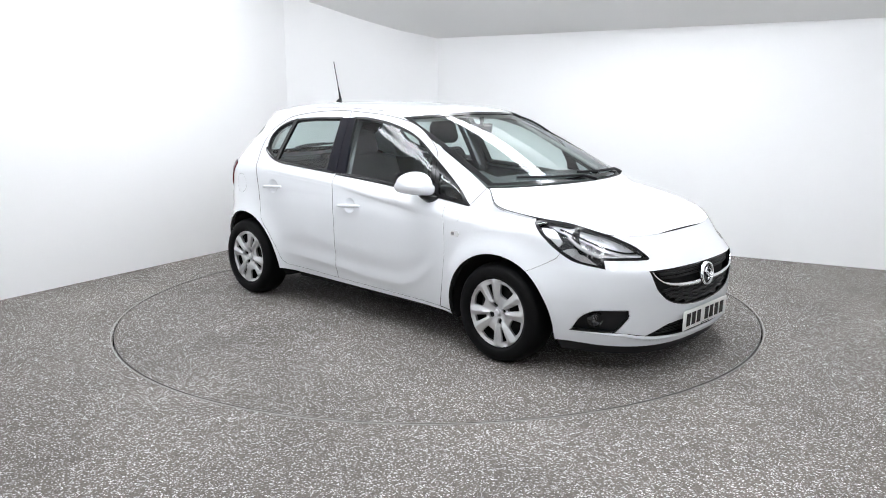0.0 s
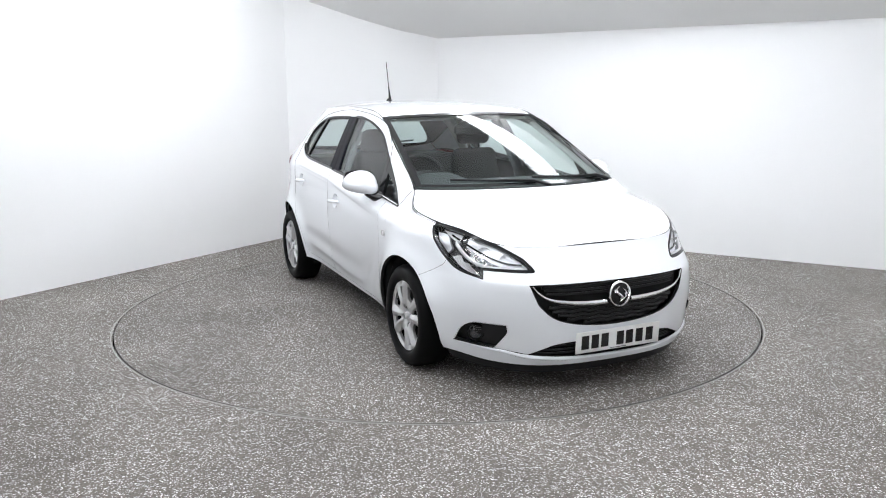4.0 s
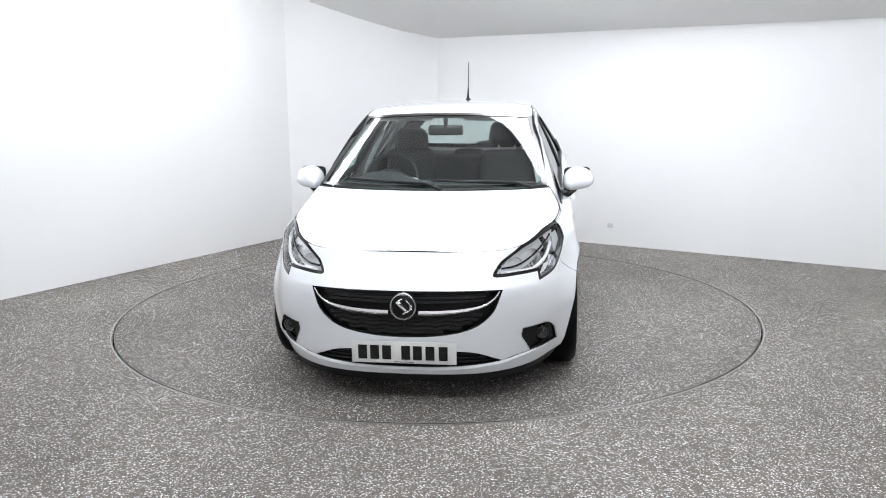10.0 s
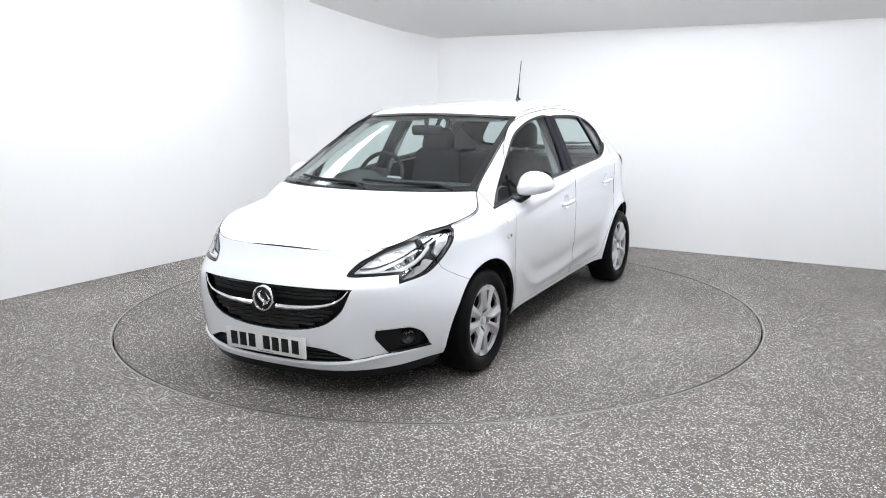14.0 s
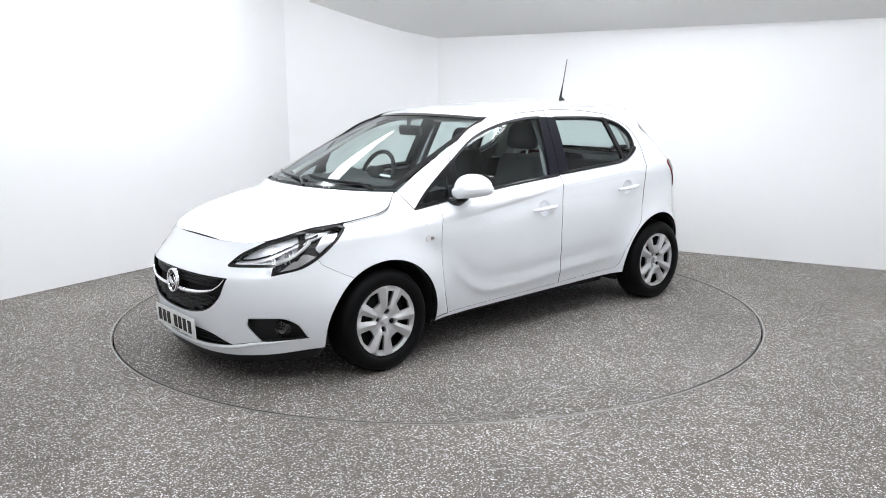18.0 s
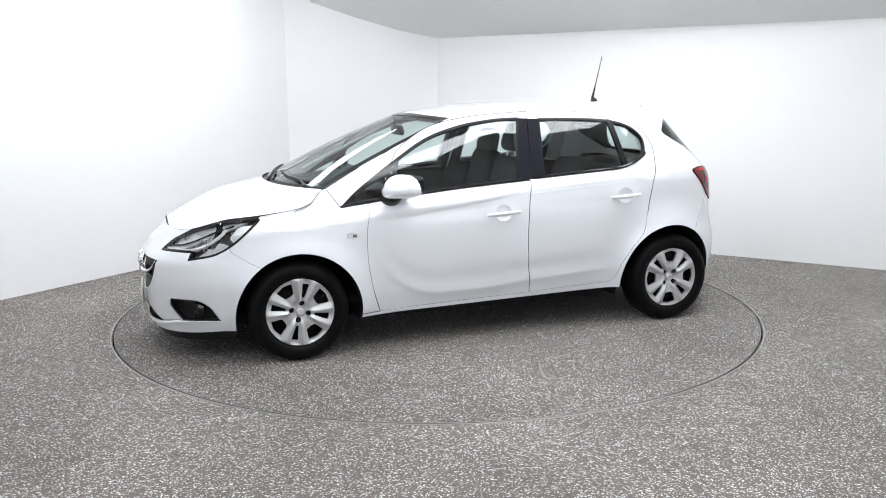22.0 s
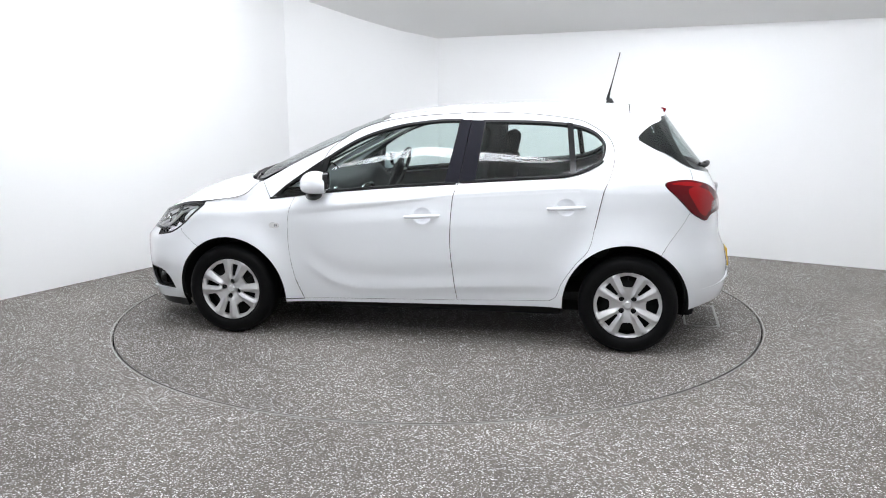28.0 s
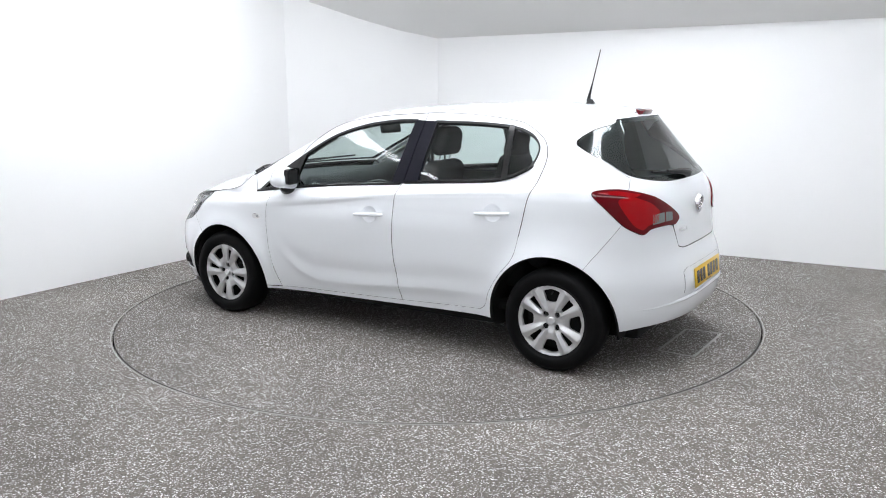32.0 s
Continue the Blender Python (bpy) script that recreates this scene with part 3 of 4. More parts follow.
for side, word in ((1, "nearside"), (-1, "offside")):
    panel("body_side", BODY, [DOOR_F, DOOR_R, ARCH_F, ARCH_R, grow(TAIL_LAMP, 0.002), WIN_F, WIN_R] + ([FLAP] if side < 0 else []), PAINT, car, side, "white painted body side with pillars and sill")
    panel("wing", WING, [ARCH_F, grow(HEADLAMP, 0.002), REPEATER], PAINT, car, side, "white front wing over the wheel")
    for nm, line, win in (("front_door", DOOR_F, WIN_F), ("rear_door", DOOR_R, WIN_R)):
        door = panel(nm, line, [WIN_F, WIN_R, PILLAR_B, ARCH_R, *CUPS], PAINT, car, side, "white painted closed car door", fine=0.02, extra=FOLDS)
        panel("window_trim", win, [grow(win, -0.014)], BLACK, door, side, "black rubber window surround", gap=0.0, lift=0.001, depth=0.03, fine=0.03)
        panel("window_glass", grow(win, -0.011), [], GLASS, door, side, "clear tinted window glass", gap=0, lift=-0.008, depth=0, fine=0.06)
        panel("door_card", grow(line, -0.02), [WIN_F, WIN_R], TRIM, door, side, "dark inner door lining", gap=0, lift=-0.05, depth=0, fine=0.06)
    for strip in (PILLAR_FRONT, PILLAR_REAR):
        panel("pillar_trim", strip, [], PILLAR, car, side, "satin black film on the door pillar", gap=0.0, lift=0.0012, depth=0.02)
    if side < 0:
        panel("fuel_flap", FLAP, [], PAINT, car, side, "round white fuel filler flap")

panel("front_bumper", BUMPER_F, [ARCH_F, GRILLE, LOW_GRILLE, FOG, grow(HEADLAMP, 0.002)], PAINT, car, 0, "white painted front bumper", gap=-0.0006)
panel("rear_bumper", BUMPER_R, [ARCH_R, grow(TAIL_LAMP, 0.002)], PAINT, car, 0, "white painted rear bumper", gap=-0.0006)
tailgate = panel("tailgate", TAILGATE, [REAR_GLASS, grow(TAIL_LAMP, 0.002)], PAINT, car, 0, "white painted tailgate", gap=0.0006)
panel("rear_window", REAR_GLASS, [], DARK_GLASS, tailgate, 0, "dark tinted rear window", gap=0.002, lift=-0.003, depth=0)
CLEAR_REAR = trace("t0.0,1.366! t0.2,1.365 t0.34,1.357 x-1.475,1.335 x-1.500,1.265 x-1.562,1.15 x-1.605,1.098 t0.50,1.080 t0.30,1.073 t0.0,1.070!")
panel("glass_border", grow(REAR_GLASS, 0.004), [CLEAR_REAR], GLOSS_BLACK, tailgate, 0, "gloss black border of the rear window", gap=0, lift=-0.006, depth=0, fine=0.03)


def bonnet(k, drop, ahead=0.0):
    """The bonnet's lattice: its rear edge bows forward to follow the windscreen."""
    rows, h = [], np.linspace(-1, 1, 45)
    for u in np.concatenate([np.linspace(0, 0.8, 28), 0.8 + 0.2 * np.sin(np.linspace(0, math.pi / 2, 22)[1:])]):
        xe = 1.078 + (1.9345 + ahead - 1.078) * u
        xc = 1.315 + (1.9345 + ahead - 1.315) * u
        z = float(hood_edge(xe))
        y = float(skin(at_x(xe, z), z)[1]) * k
        w = np.abs(h) ** 2.4
        rows.append(np.stack([xc + (xe - xc) * bow(h), y * h, hood_mid(xc) * (1 - w) + z * w - drop], 1))
    return np.array(rows)


sheet("bonnet", bonnet(0.9950, 0.0, -0.004), PAINT, car, "white painted closed bonnet", 0.02)
# dark copy of the bonnet below it, for the shade in its gaps
sheet("engine_bay_cover", bonnet(1.01, 0.010, 0.008), DARK, car, "dark sheet standing in for the shaded space under the bonnet")
xs = np.linspace(0.21, -1.235, 46)
roof = np.array([crown(x, roof_edge, roof_mid, 0.985) for x in xs])
h = np.linspace(-1, 1, 41)
front = np.stack([0.33 - 0.115 * bow(h), 0.565 * h, 1.396 - 0.022 * h**2], 1)
roof = np.concatenate([[front, front * 0.5 + roof[0] * 0.5 + np.stack([0 * h, 0 * h, 0.004 * (1 - h**2)], 1)], roof[1:]])
sheet("roof", roof, PAINT, car, "white painted roof", 0.02)
inner = roof.copy()
inner[:, :, 2] -= 0.035
inner[:, :, 1] *= 0.97
sheet("headlining", inner, LINING, car, "pale grey roof lining")
xs = np.concatenate([np.linspace(-1.24, -1.40, 8), -1.40 - 0.052 * np.sin(np.linspace(0, math.pi / 2, 10)[1:])])
sheet("spoiler", np.array([crown(x, roof_edge, roof_mid, 0.99) for x in xs]), PAINT, tailgate, "white roof spoiler at the tailgate's top", 0.02)

# windscreen
low = np.stack([1.275 - 0.215 * bow(h), 0.688 * h, 0.990 + 0.002 * h**2], 1)
v = np.linspace(0, 1, 24)[:, None, None]
screen = low[None] * (1 - v) + front[None] * v
screen[:, :, 2] += 0.024 * (4 * v * (1 - v))[:, :, 0] * (1 - 0.6 * h**4)
sheet("windscreen", screen, GLASS, car, "clear curved windscreen")

# dark structure behind the panels
low_line = trace("s0.0,0.30! x-1.5,0.26! x-0.8,0.235! x0.8,0.235! x1.65,0.24! s%.3f,0.20! s%.3f,0.70! x1.3,0.80! x0.95,0.84! x0.0,0.93! x-0.9,0.98! s0.0,0.97!" % (END, END))
panel("body_shell", low_line, [grow(ARCH_F, 0.006), grow(ARCH_R, 0.006), grow(HEADLAMP, 0.012), grow(GRILLE, 0.01), grow(LOW_GRILLE, 0.006), grow(FOG, 0.006), grow(TAIL_LAMP, 0.006)], DARK, car, 0, "dark inner body structure", gap=0, lift=-0.03, depth=0.0, fine=0.06)
bm = bmesh.new()
box(bm, (-1.66, -0.56, 0.17), (1.78, 0.56, 0.26), 0.03)
box(bm, (-0.86, -0.66, 0.165), (0.87, 0.66, 0.26), 0.03)
part("underbody", bm, DARK, car, "dark underbody")

# ---- wheels ----
def ring(r, n=96, c=(0, 0)):
    return np.array([(c[0] + r * math.cos(a), c[1] + r * math.sin(a)) for a in np.linspace(0, 2 * math.pi, n + 1)[:-1]])


def rounded(points, r, n=5):
    """A polygon with rounded corners."""
    out, p = [], [np.array(q, float) for q in points]
    for i, b in enumerate(p):
        a, c = p[i - 1], p[(i + 1) % len(p)]
        u, w = (a - b) / np.linalg.norm(a - b), (c - b) / np.linalg.norm(c - b)
        for t in np.linspace(0, 1, n):
            out.append((b + u * r) * (1 - t) ** 2 + 2 * b * t * (1 - t) + (b + w * r) * t * t)
    return np.array(out)


def polar(r, a):
    return np.array((r * math.cos(radians(a)), r * math.sin(radians(a))))


def wheel(x, side, turn):
    base = Matrix.Translation((x, 0.850 * side, 0.293)) @ Matrix.Diagonal((1, side, 1, 1))
    prof = [(0.0, -0.055), (0.10, -0.055), (0.16, -0.075), (0.185, -0.10), (0.188, -0.19), (0.196, -0.20), (0.196, -0.03), (0.19, -0.02)]
    hub = part("wheel", lathe(bmesh.new(), prof, 48, base), DARK, car, "black steel road wheel behind a trim")
    prof = [(0.192, -0.185), (0.21, -0.198), (0.255, -0.195), (0.280, -0.182), (0.290, -0.165), (0.293, -0.10), (0.290, -0.035), (0.281, -0.012), (0.268, 0.000), (0.262, 0.0045), (0.240, 0.007), (0.222, 0.005), (0.213, 0.000), (0.207, -0.008), (0.196, -0.012)]
    tyre = part("tyre", lathe(bmesh.new(), prof, 96, base), RUBBER, hub, "black rubber tyre with a raised sidewall rib", angle=0.9)
    holes = []
    for k in range(4):
        a = 90 * k + turn
        holes.append(rounded([polar(0.176, a - 17), polar(0.181, a), polar(0.176, a + 17), polar(0.112, a + 14.5), polar(0.105, a), polar(0.112, a - 14.5)], 0.009))
        holes.append(rounded([polar(0.170, a + 45 - 7), polar(0.170, a + 45 + 7), polar(0.084, a + 45 + 5), polar(0.084, a + 45 - 5)], 0.005))
        holes.append(ring(0.0165, 20, polar(0.050, a + 45)))
    p, f = fill(ring(0.206), holes, 0.0065)
    r = np.hypot(p[:, 0], p[:, 1])
    ang = (np.degrees(np.arctan2(p[:, 1], p[:, 0])) - turn + 45) % 90
    off = np.clip(np.abs(np.abs(ang - 45) - 29) / 13, 0, 1)
    y = -0.014 + 0.018 * step(0.20, 0.185, r) * step(0.03, 0.09, r) * (1 - off) + 0.008 * step(0.186, 0.196, r) - 0.012 * step(0.198, 0.206, r) - 0.012 * step(0.075, 0.03, r) * step(0.0, 0.03, r) - 0.004
    v = np.stack([p[:, 0], y, p[:, 1]], 1)
    bm = bmesh.new()
    vs = [bm.verts.new(q) for q in v]
    for t in f:
        bm.faces.new([vs[i] for i in t])
    rim = [e for e in bm.edges if len(e.link_faces) == 1]
    made = bmesh.ops.extrude_edge_only(bm, edges=rim)["geom"]
    for q in made:
        if isinstance(q, bmesh.types.BMVert):
            q.co.y -= 0.016
    bmesh.ops.transform(bm, matrix=base, verts=bm.verts)
    part("wheel_trim", bm, SILVER, hub, "silver plastic wheel trim with four twin spokes", angle=0.7)
    bm = lathe(bmesh.new(), [(0.0, -0.012), (0.017, -0.012), (0.021, -0.016), (0.022, -0.03)], 32, base)
    part("hub_badge", bm, SATIN, hub, "small round silver hub badge")
    for k in range(4):
        c = polar(0.050, 90 * k + turn + 45)
        part("wheel_bolt", lathe(bmesh.new(), [(0.0, -0.026), (0.008, -0.026), (0.0095, -0.03), (0.0095, -0.05)], 12, base @ Matrix.Translation((c[0], 0, c[1]))), BLACK, hub)
    part("tyre_valve", tube(bmesh.new(), [base @ Vector((*(polar(0.165, 90 + turn)[:1]), -0.04, polar(0.165, 90 + turn)[1])), base @ Vector((polar(0.15, 90 + turn)[0], -0.015, polar(0.15, 90 + turn)[1]))], 0.004), BLACK, hub)


for wx, tilt in ((1.255, 58.5), (-1.255, 0)):
    for side in (1, -1):
        wheel(wx, side, tilt + (0 if side > 0 else (6.5 if wx > 0 else 20)))
        liner = lathe(bmesh.new(), [(0.365, -0.03), (0.372, -0.10), (0.372, -0.40), (0.0, -0.40)], 48, Matrix.Translation((wx + (0.03 if wx < 0 else -0.008), 0.83 * side, 0.285)) @ Matrix.Diagonal((1, side, 1, 1)))
        bmesh.ops.delete(liner, geom=[v for v in liner.verts if v.co.z < 0.16], context="VERTS")
        for v in liner.verts:
            most = float(skin(at_x(v.co.x, v.co.z), v.co.z)[1]) - 0.025
            v.co.y = side * min(abs(v.co.y), most)
        part("wheel_arch_liner", liner, DARK, car, "black wheel arch liner")


# ---- small helpers on the skin ----
def on(s, z, lift=0.0, side=1):
    n = skin_normal(np.array([s]), np.array([z]))[0]
    p = skin(s, z) + lift * n
    return Vector((p[0], p[1] * side, p[2]))


def basis(s, z, lift=0.0, side=1):
    """A frame on the skin: x along the car, y outwards, z up."""
    n = skin_normal(np.array([s]), np.array([z]))[0]
    y = Vector((n[0], n[1] * side, n[2]))
    x = Vector((0, 0, 1)).cross(y).normalized() * -1
    zz = x.cross(y).normalized()
    if zz.z < 0:
        zz, x = -zz, -x
    m = Matrix((x, y, zz)).transposed().to_4x4()
    m.translation = on(s, z, lift, side)
    return m


def line_on(text, lift, side, fine=0.02):
    """Points along a line on the skin; side 0 runs over both halves."""
    p = trace(text, fine, False)
    left = [on(a, b, lift) for a, b in p]
    if side:
        return [Vector((q.x, q.y * side, q.z)) for q in left]
    return [Vector((q.x, -q.y, q.z)) for q in left[::-1]][:-1] + left


# ---- lamps ----
def facets(poly, parent, side):
    """A chrome reflector of small tilted facets behind the lens."""
    p, f = fill(poly, [], 0.017)
    n = skin_normal(p[:, 0], p[:, 1])
    dice = np.random.RandomState(7)
    v = (skin(p[:, 0], p[:, 1]) - (0.040 + 0.009 * dice.rand(len(p)))[:, None] * n) * np.array([1, side, 1])
    f = f[:, ::-1] if side > 0 else f
    return mesh_object("reflector_facets", v, f.tolist(), CHROME, parent, "faceted chrome main reflector")


for side in (1, -1):
    lamp = panel("headlamp", HEADLAMP, [grow(HEADLAMP, -0.012)], GLOSS_BLACK, car, side, "large swept-back headlamp with chrome reflectors", gap=0.0005, depth=0.03, lift=0.0008)
    panel("lens", grow(HEADLAMP, -0.010), [], LENS, lamp, side, "clear lamp lens", gap=0, lift=-0.0005, depth=0)
    panel("housing", grow(HEADLAMP, -0.004), [], LAMP_DARK, lamp, side, "dark grey lamp housing", gap=0, lift=-0.055, depth=-0.05)
    facets(trace("y0.455,0.663 y0.475,0.690 x1.86,0.722 x1.77,0.757 x1.70,0.777! x1.715,0.725 x1.76,0.685 x1.83,0.664"), lamp, side)
    bezel = trace("y0.452,0.662 y0.475,0.695 x1.85,0.742 x1.74,0.788 x1.62,0.816 x1.52,0.828! x1.60,0.795 x1.70,0.755 x1.80,0.705 x1.88,0.674")
    panel("bezel", bezel, [], SATIN, lamp, side, "satin silver upper bezel", gap=0, lift=-0.022, depth=0.012, fine=0.012)
    panel("side_reflector", trace("x1.49,0.818! x1.57,0.805 x1.625,0.74 x1.61,0.71! x1.55,0.76"), [], SATIN, lamp, side, "silver side reflector", gap=0, lift=-0.026, depth=0.02, fine=0.012)
    panel("indicator_reflector", trace("x1.63,0.692! x1.69,0.707 x1.765,0.66 x1.825,0.62! x1.73,0.644"), [], CHROME, lamp, side, "chrome indicator reflector", gap=0, lift=-0.028, depth=0.02, fine=0.012)
    strip = line_on("y0.462,0.662! x1.91,0.662 x1.84,0.664 x1.755,0.690 x1.685,0.735 x1.645,0.782", -0.014, side)
    part("daylight_strip", tube(bmesh.new(), strip, 0.010, 8), CLEAR_WHITE, lamp, "chrome daytime lamp strip")
    for x, z, r in ((1.875, 0.702, 0.034), (1.79, 0.722, 0.040)):
        m = basis(at_x(x, z), z, -0.030, side)
        face = Vector((1, 0.35 * side, 0.05)).normalized().to_track_quat("Y", "Z").to_matrix().to_4x4()
        face.translation = m.translation
        bm = lathe(bmesh.new(), [(0.006, -0.034), (r * 0.5, -0.028), (r * 0.8, -0.012), (r, 0.008), (r * 1.06, 0.009)], 28, face)
        part("reflector", bm, CHROME, lamp, "round chrome reflector bowl")
        bm = bmesh.new()
        bmesh.ops.create_uvsphere(bm, u_segments=12, v_segments=8, radius=0.009, matrix=face @ Matrix.Translation((0, -0.012, 0)))
        part("bulb", bm, SATIN, lamp)
    for i, x in enumerate(np.linspace(1.735, 1.93, 10)):
        top = 0.742 - (x - 1.735) * 0.20
        part("flute", tube(bmesh.new(), [on(at_x(x, z), z, -0.040, side) for z in np.linspace(0.668, top, 4)], 0.0055, 6), CHROME if i % 2 else SATIN, lamp)
    part("bezel_edge", tube(bmesh.new(), line_on("y0.470,0.682! x1.88,0.690 x1.80,0.720 x1.70,0.768 x1.60,0.806", -0.017, side), 0.005, 6), GLOSS_BLACK, lamp)
    divider = trace("x1.655,0.808! x1.69,0.80! x1.72,0.712! x1.755,0.675! x1.72,0.678! x1.685,0.722!")
    panel("divider", divider, [], GLOSS_BLACK, lamp, side, "gloss black divider", gap=0, lift=-0.017, depth=0.02, fine=0.012)

    fog = panel("fog_lamp_surround", grow(FOG, 0.004), [], BLACK, car, side, "black textured fog lamp pocket", gap=0, lift=-0.030, depth=-0.032)
    m = basis(at_x(1.82, 0.322), 0.322, -0.014, side)
    face = Vector((1, 0.25 * side, 0)).normalized().to_track_quat("Y", "Z").to_matrix().to_4x4()
    face.translation = m.translation
    part("lamp_rim", lathe(bmesh.new(), [(0.045, -0.02), (0.044, 0.008), (0.040, 0.012), (0.036, 0.006)], 32, face), GLOSS_BLACK, fog)
    part("reflector", lathe(bmesh.new(), [(0.004, -0.018), (0.02, -0.014), (0.034, 0.002)], 32, face), LAMP_DARK, fog, "small dark reflector")
    part("lens", lathe(bmesh.new(), [(0.0, 0.012), (0.02, 0.010), (0.036, 0.005)], 32, face), LENS, fog, "clear round lens")

    tail = panel("tail_lamp", TAIL_LAMP, [], DEEP_RED, car, side, "dark red wrap-round tail lamp", gap=0.001, depth=0.03, lift=0.009)
    panel("brake_lens", trace("x-1.575,0.955 x-1.62,0.985! x-1.70,0.945 x-1.735,0.90! x-1.735,0.845! x-1.70,0.825 x-1.685,0.805 x-1.645,0.835"), [], RED, tail, side, "bright red brake lens", gap=0, lift=0.0102, depth=0, fine=0.012)
    panel("top_lens", trace("x-1.475,1.003 x-1.56,1.010 x-1.66,0.990! x-1.64,0.978 x-1.55,0.99"), [], RED, tail, side, "red upper lens strip", gap=0, lift=0.0102, depth=0, fine=0.012)
    panel("indicator_lens", trace("t0.575,0.882! t0.495,0.890! t0.495,0.838! t0.58,0.830!"), [], SMOKE, tail, side, "smoked indicator lens", gap=0, lift=0.0102, depth=0, fine=0.012)
    panel("reversing_lens", trace("t0.485,0.891! t0.425,0.886! t0.425,0.842! t0.485,0.838!"), [], SMOKE, tail, side, "smoked reversing lens", gap=0, lift=0.0102, depth=0, fine=0.012)

    rep = panel("side_repeater", REPEATER, [], CLEAR_WHITE, car, side, "small clear side indicator", gap=0.001, lift=0.004, depth=0.008, fine=0.01)
    panel("bulb_window", trace("x0.935,0.727! x0.912,0.727! x0.912,0.711! x0.935,0.711!"), [], LAMP_GREY, rep, side, gap=0, lift=0.0046, depth=0, fine=0.01)

# ---- grille ----
grille = panel("grille", grow(GRILLE, 0.006), [], DARK, car, 0, "black grille with a chrome winged bar", gap=0, lift=-0.045, depth=-0.04)
part("grille_edge", tube(bmesh.new(), line_on("y0.0,0.590! y0.23,0.591 y0.40,0.591 y0.476,0.589! y0.457,0.53 y0.432,0.478 y0.36,0.415 y0.26,0.381 y0.12,0.362 y0.0,0.357!", -0.006, 1), 0.006, 6), GLOSS_BLACK, grille)
part("grille_edge", tube(bmesh.new(), line_on("y0.0,0.590! y0.23,0.591 y0.40,0.591 y0.476,0.589! y0.457,0.53 y0.432,0.478 y0.36,0.415 y0.26,0.381 y0.12,0.362 y0.0,0.357!", -0.006, -1), 0.006, 6), GLOSS_BLACK, grille)


def slat(z, half, wave, lift, r, mat=BLACK, flat=1.5):
    pts = []
    for k in np.linspace(-half, half, 81):
        zz = z + wave * (abs((k / 0.052) % 2 - 1) - 0.5) + 0.010 * (k / 0.45) ** 2
        s = at_y(abs(k), zz)
        p = on(s, zz, lift)
        pts.append(Vector((p.x, math.copysign(p.y, k), p.z)))
    return part("slat", tube(bmesh.new(), pts, r, 6, flat), mat, grille)


for z, half in ((0.571, 0.42), (0.550, 0.405), (0.531, 0.395)):
    slat(z, half, 0.0, -0.026, 0.005)
for z, half in ((0.463, 0.385), (0.441, 0.365), (0.419, 0.335), (0.397, 0.285), (0.377, 0.19)):
    slat(z, half, 0.010, -0.020, 0.0062)
for side in (1, -1):
    pts = line_on("y0.075,0.483! y0.15,0.484 y0.25,0.491 y0.345,0.505 y0.400,0.522 y0.442,0.552 y0.463,0.582!", 0.0, side)
    n = len(pts)
    part("chrome_bar", tube(bmesh.new(), pts, [0.0125 - 0.0085 * (i / (n - 1)) ** 2 for i in range(n)], 10, 1.0), CHROME, grille, "chrome bar sweeping up to the corner")


def badge(m, r, parent):
    """A round chrome badge: ring, dark field and a plain chrome shape."""
    b = part("badge", lathe(bmesh.new(), [(r, -0.012), (r, 0.004), (r * 0.95, 0.011), (r * 0.86, 0.011), (r * 0.80, 0.004)], 48, m), CHROME, parent, "round chrome badge with a plain emblem")
    part("field", lathe(bmesh.new(), [(0.0, 0.003), (r * 0.5, 0.003), (r * 0.84, 0.002)], 40, m), GLOSS_BLACK, b)
    bm = bmesh.new()
    turn = np.linspace(0, 1, 24)
    tube(bm, [m @ Vector((r * (0.08 + 0.26 * math.sin(6.0 * t)), 0.005, r * (0.58 - 1.15 * t))) for t in turn], [r * (0.07 + 0.17 * math.sin(math.pi * t)) for t in turn], 10, 0.6)
    tube(bm, [m @ Vector((r * (-0.22 - 0.36 * math.sin(math.pi * t)), 0.005, r * (0.45 - 0.95 * t))) for t in turn], [r * (0.03 + 0.08 * math.sin(math.pi * t)) for t in turn], 10, 0.6)
    part("emblem", bm, CHROME, b)
    return b


face_front = Matrix.Rotation(-math.pi / 2, 4, "Z")
badge(Matrix.Translation((2.106, 0, 0.516)) @ face_front @ Matrix.Rotation(0.06, 4, "X"), 0.068, grille)
low = panel("lower_grille", grow(LOW_GRILLE, 0.004), [], DARK, car, 0, "black lower grille slot", gap=0, lift=-0.04, depth=-0.036)
for z in (0.262, 0.240, 0.219):
    pts = line_on("y0.0,%.3f y0.2,%.3f y%.3f,%.3f" % (z, z, 0.45 - (z - 0.219) * 2.2, z), -0.024, 0)
    part("slat", tube(bmesh.new(), pts, 0.0055, 6), BLACK, low)
panel("chin_spoiler", trace("y0.0,0.172! y0.40,0.174 x1.85,0.186 x1.62,0.205! x1.62,0.135! x1.85,0.122 y0.40,0.112 y0.0,0.110!"), [], BLACK, car, 0, "black plastic chin spoiler", gap=0, lift=-0.006, depth=0.03)
panel("bumper_slot", trace("y0.47,0.229! x1.93,0.250 x1.87,0.256 x1.70,0.270! x1.69,0.262! x1.87,0.246 x1.94,0.239"), [], BLACK, car, 1, "black slot along the bumper lip", gap=0, lift=0.001, depth=0.0, fine=0.01)
panel("bumper_slot", trace("y0.47,0.229! x1.93,0.250 x1.87,0.256 x1.70,0.270! x1.69,0.262! x1.87,0.246 x1.94,0.239"), [], BLACK, car, -1, "black slot along the bumper lip", gap=0, lift=0.001, depth=0.0, fine=0.01)

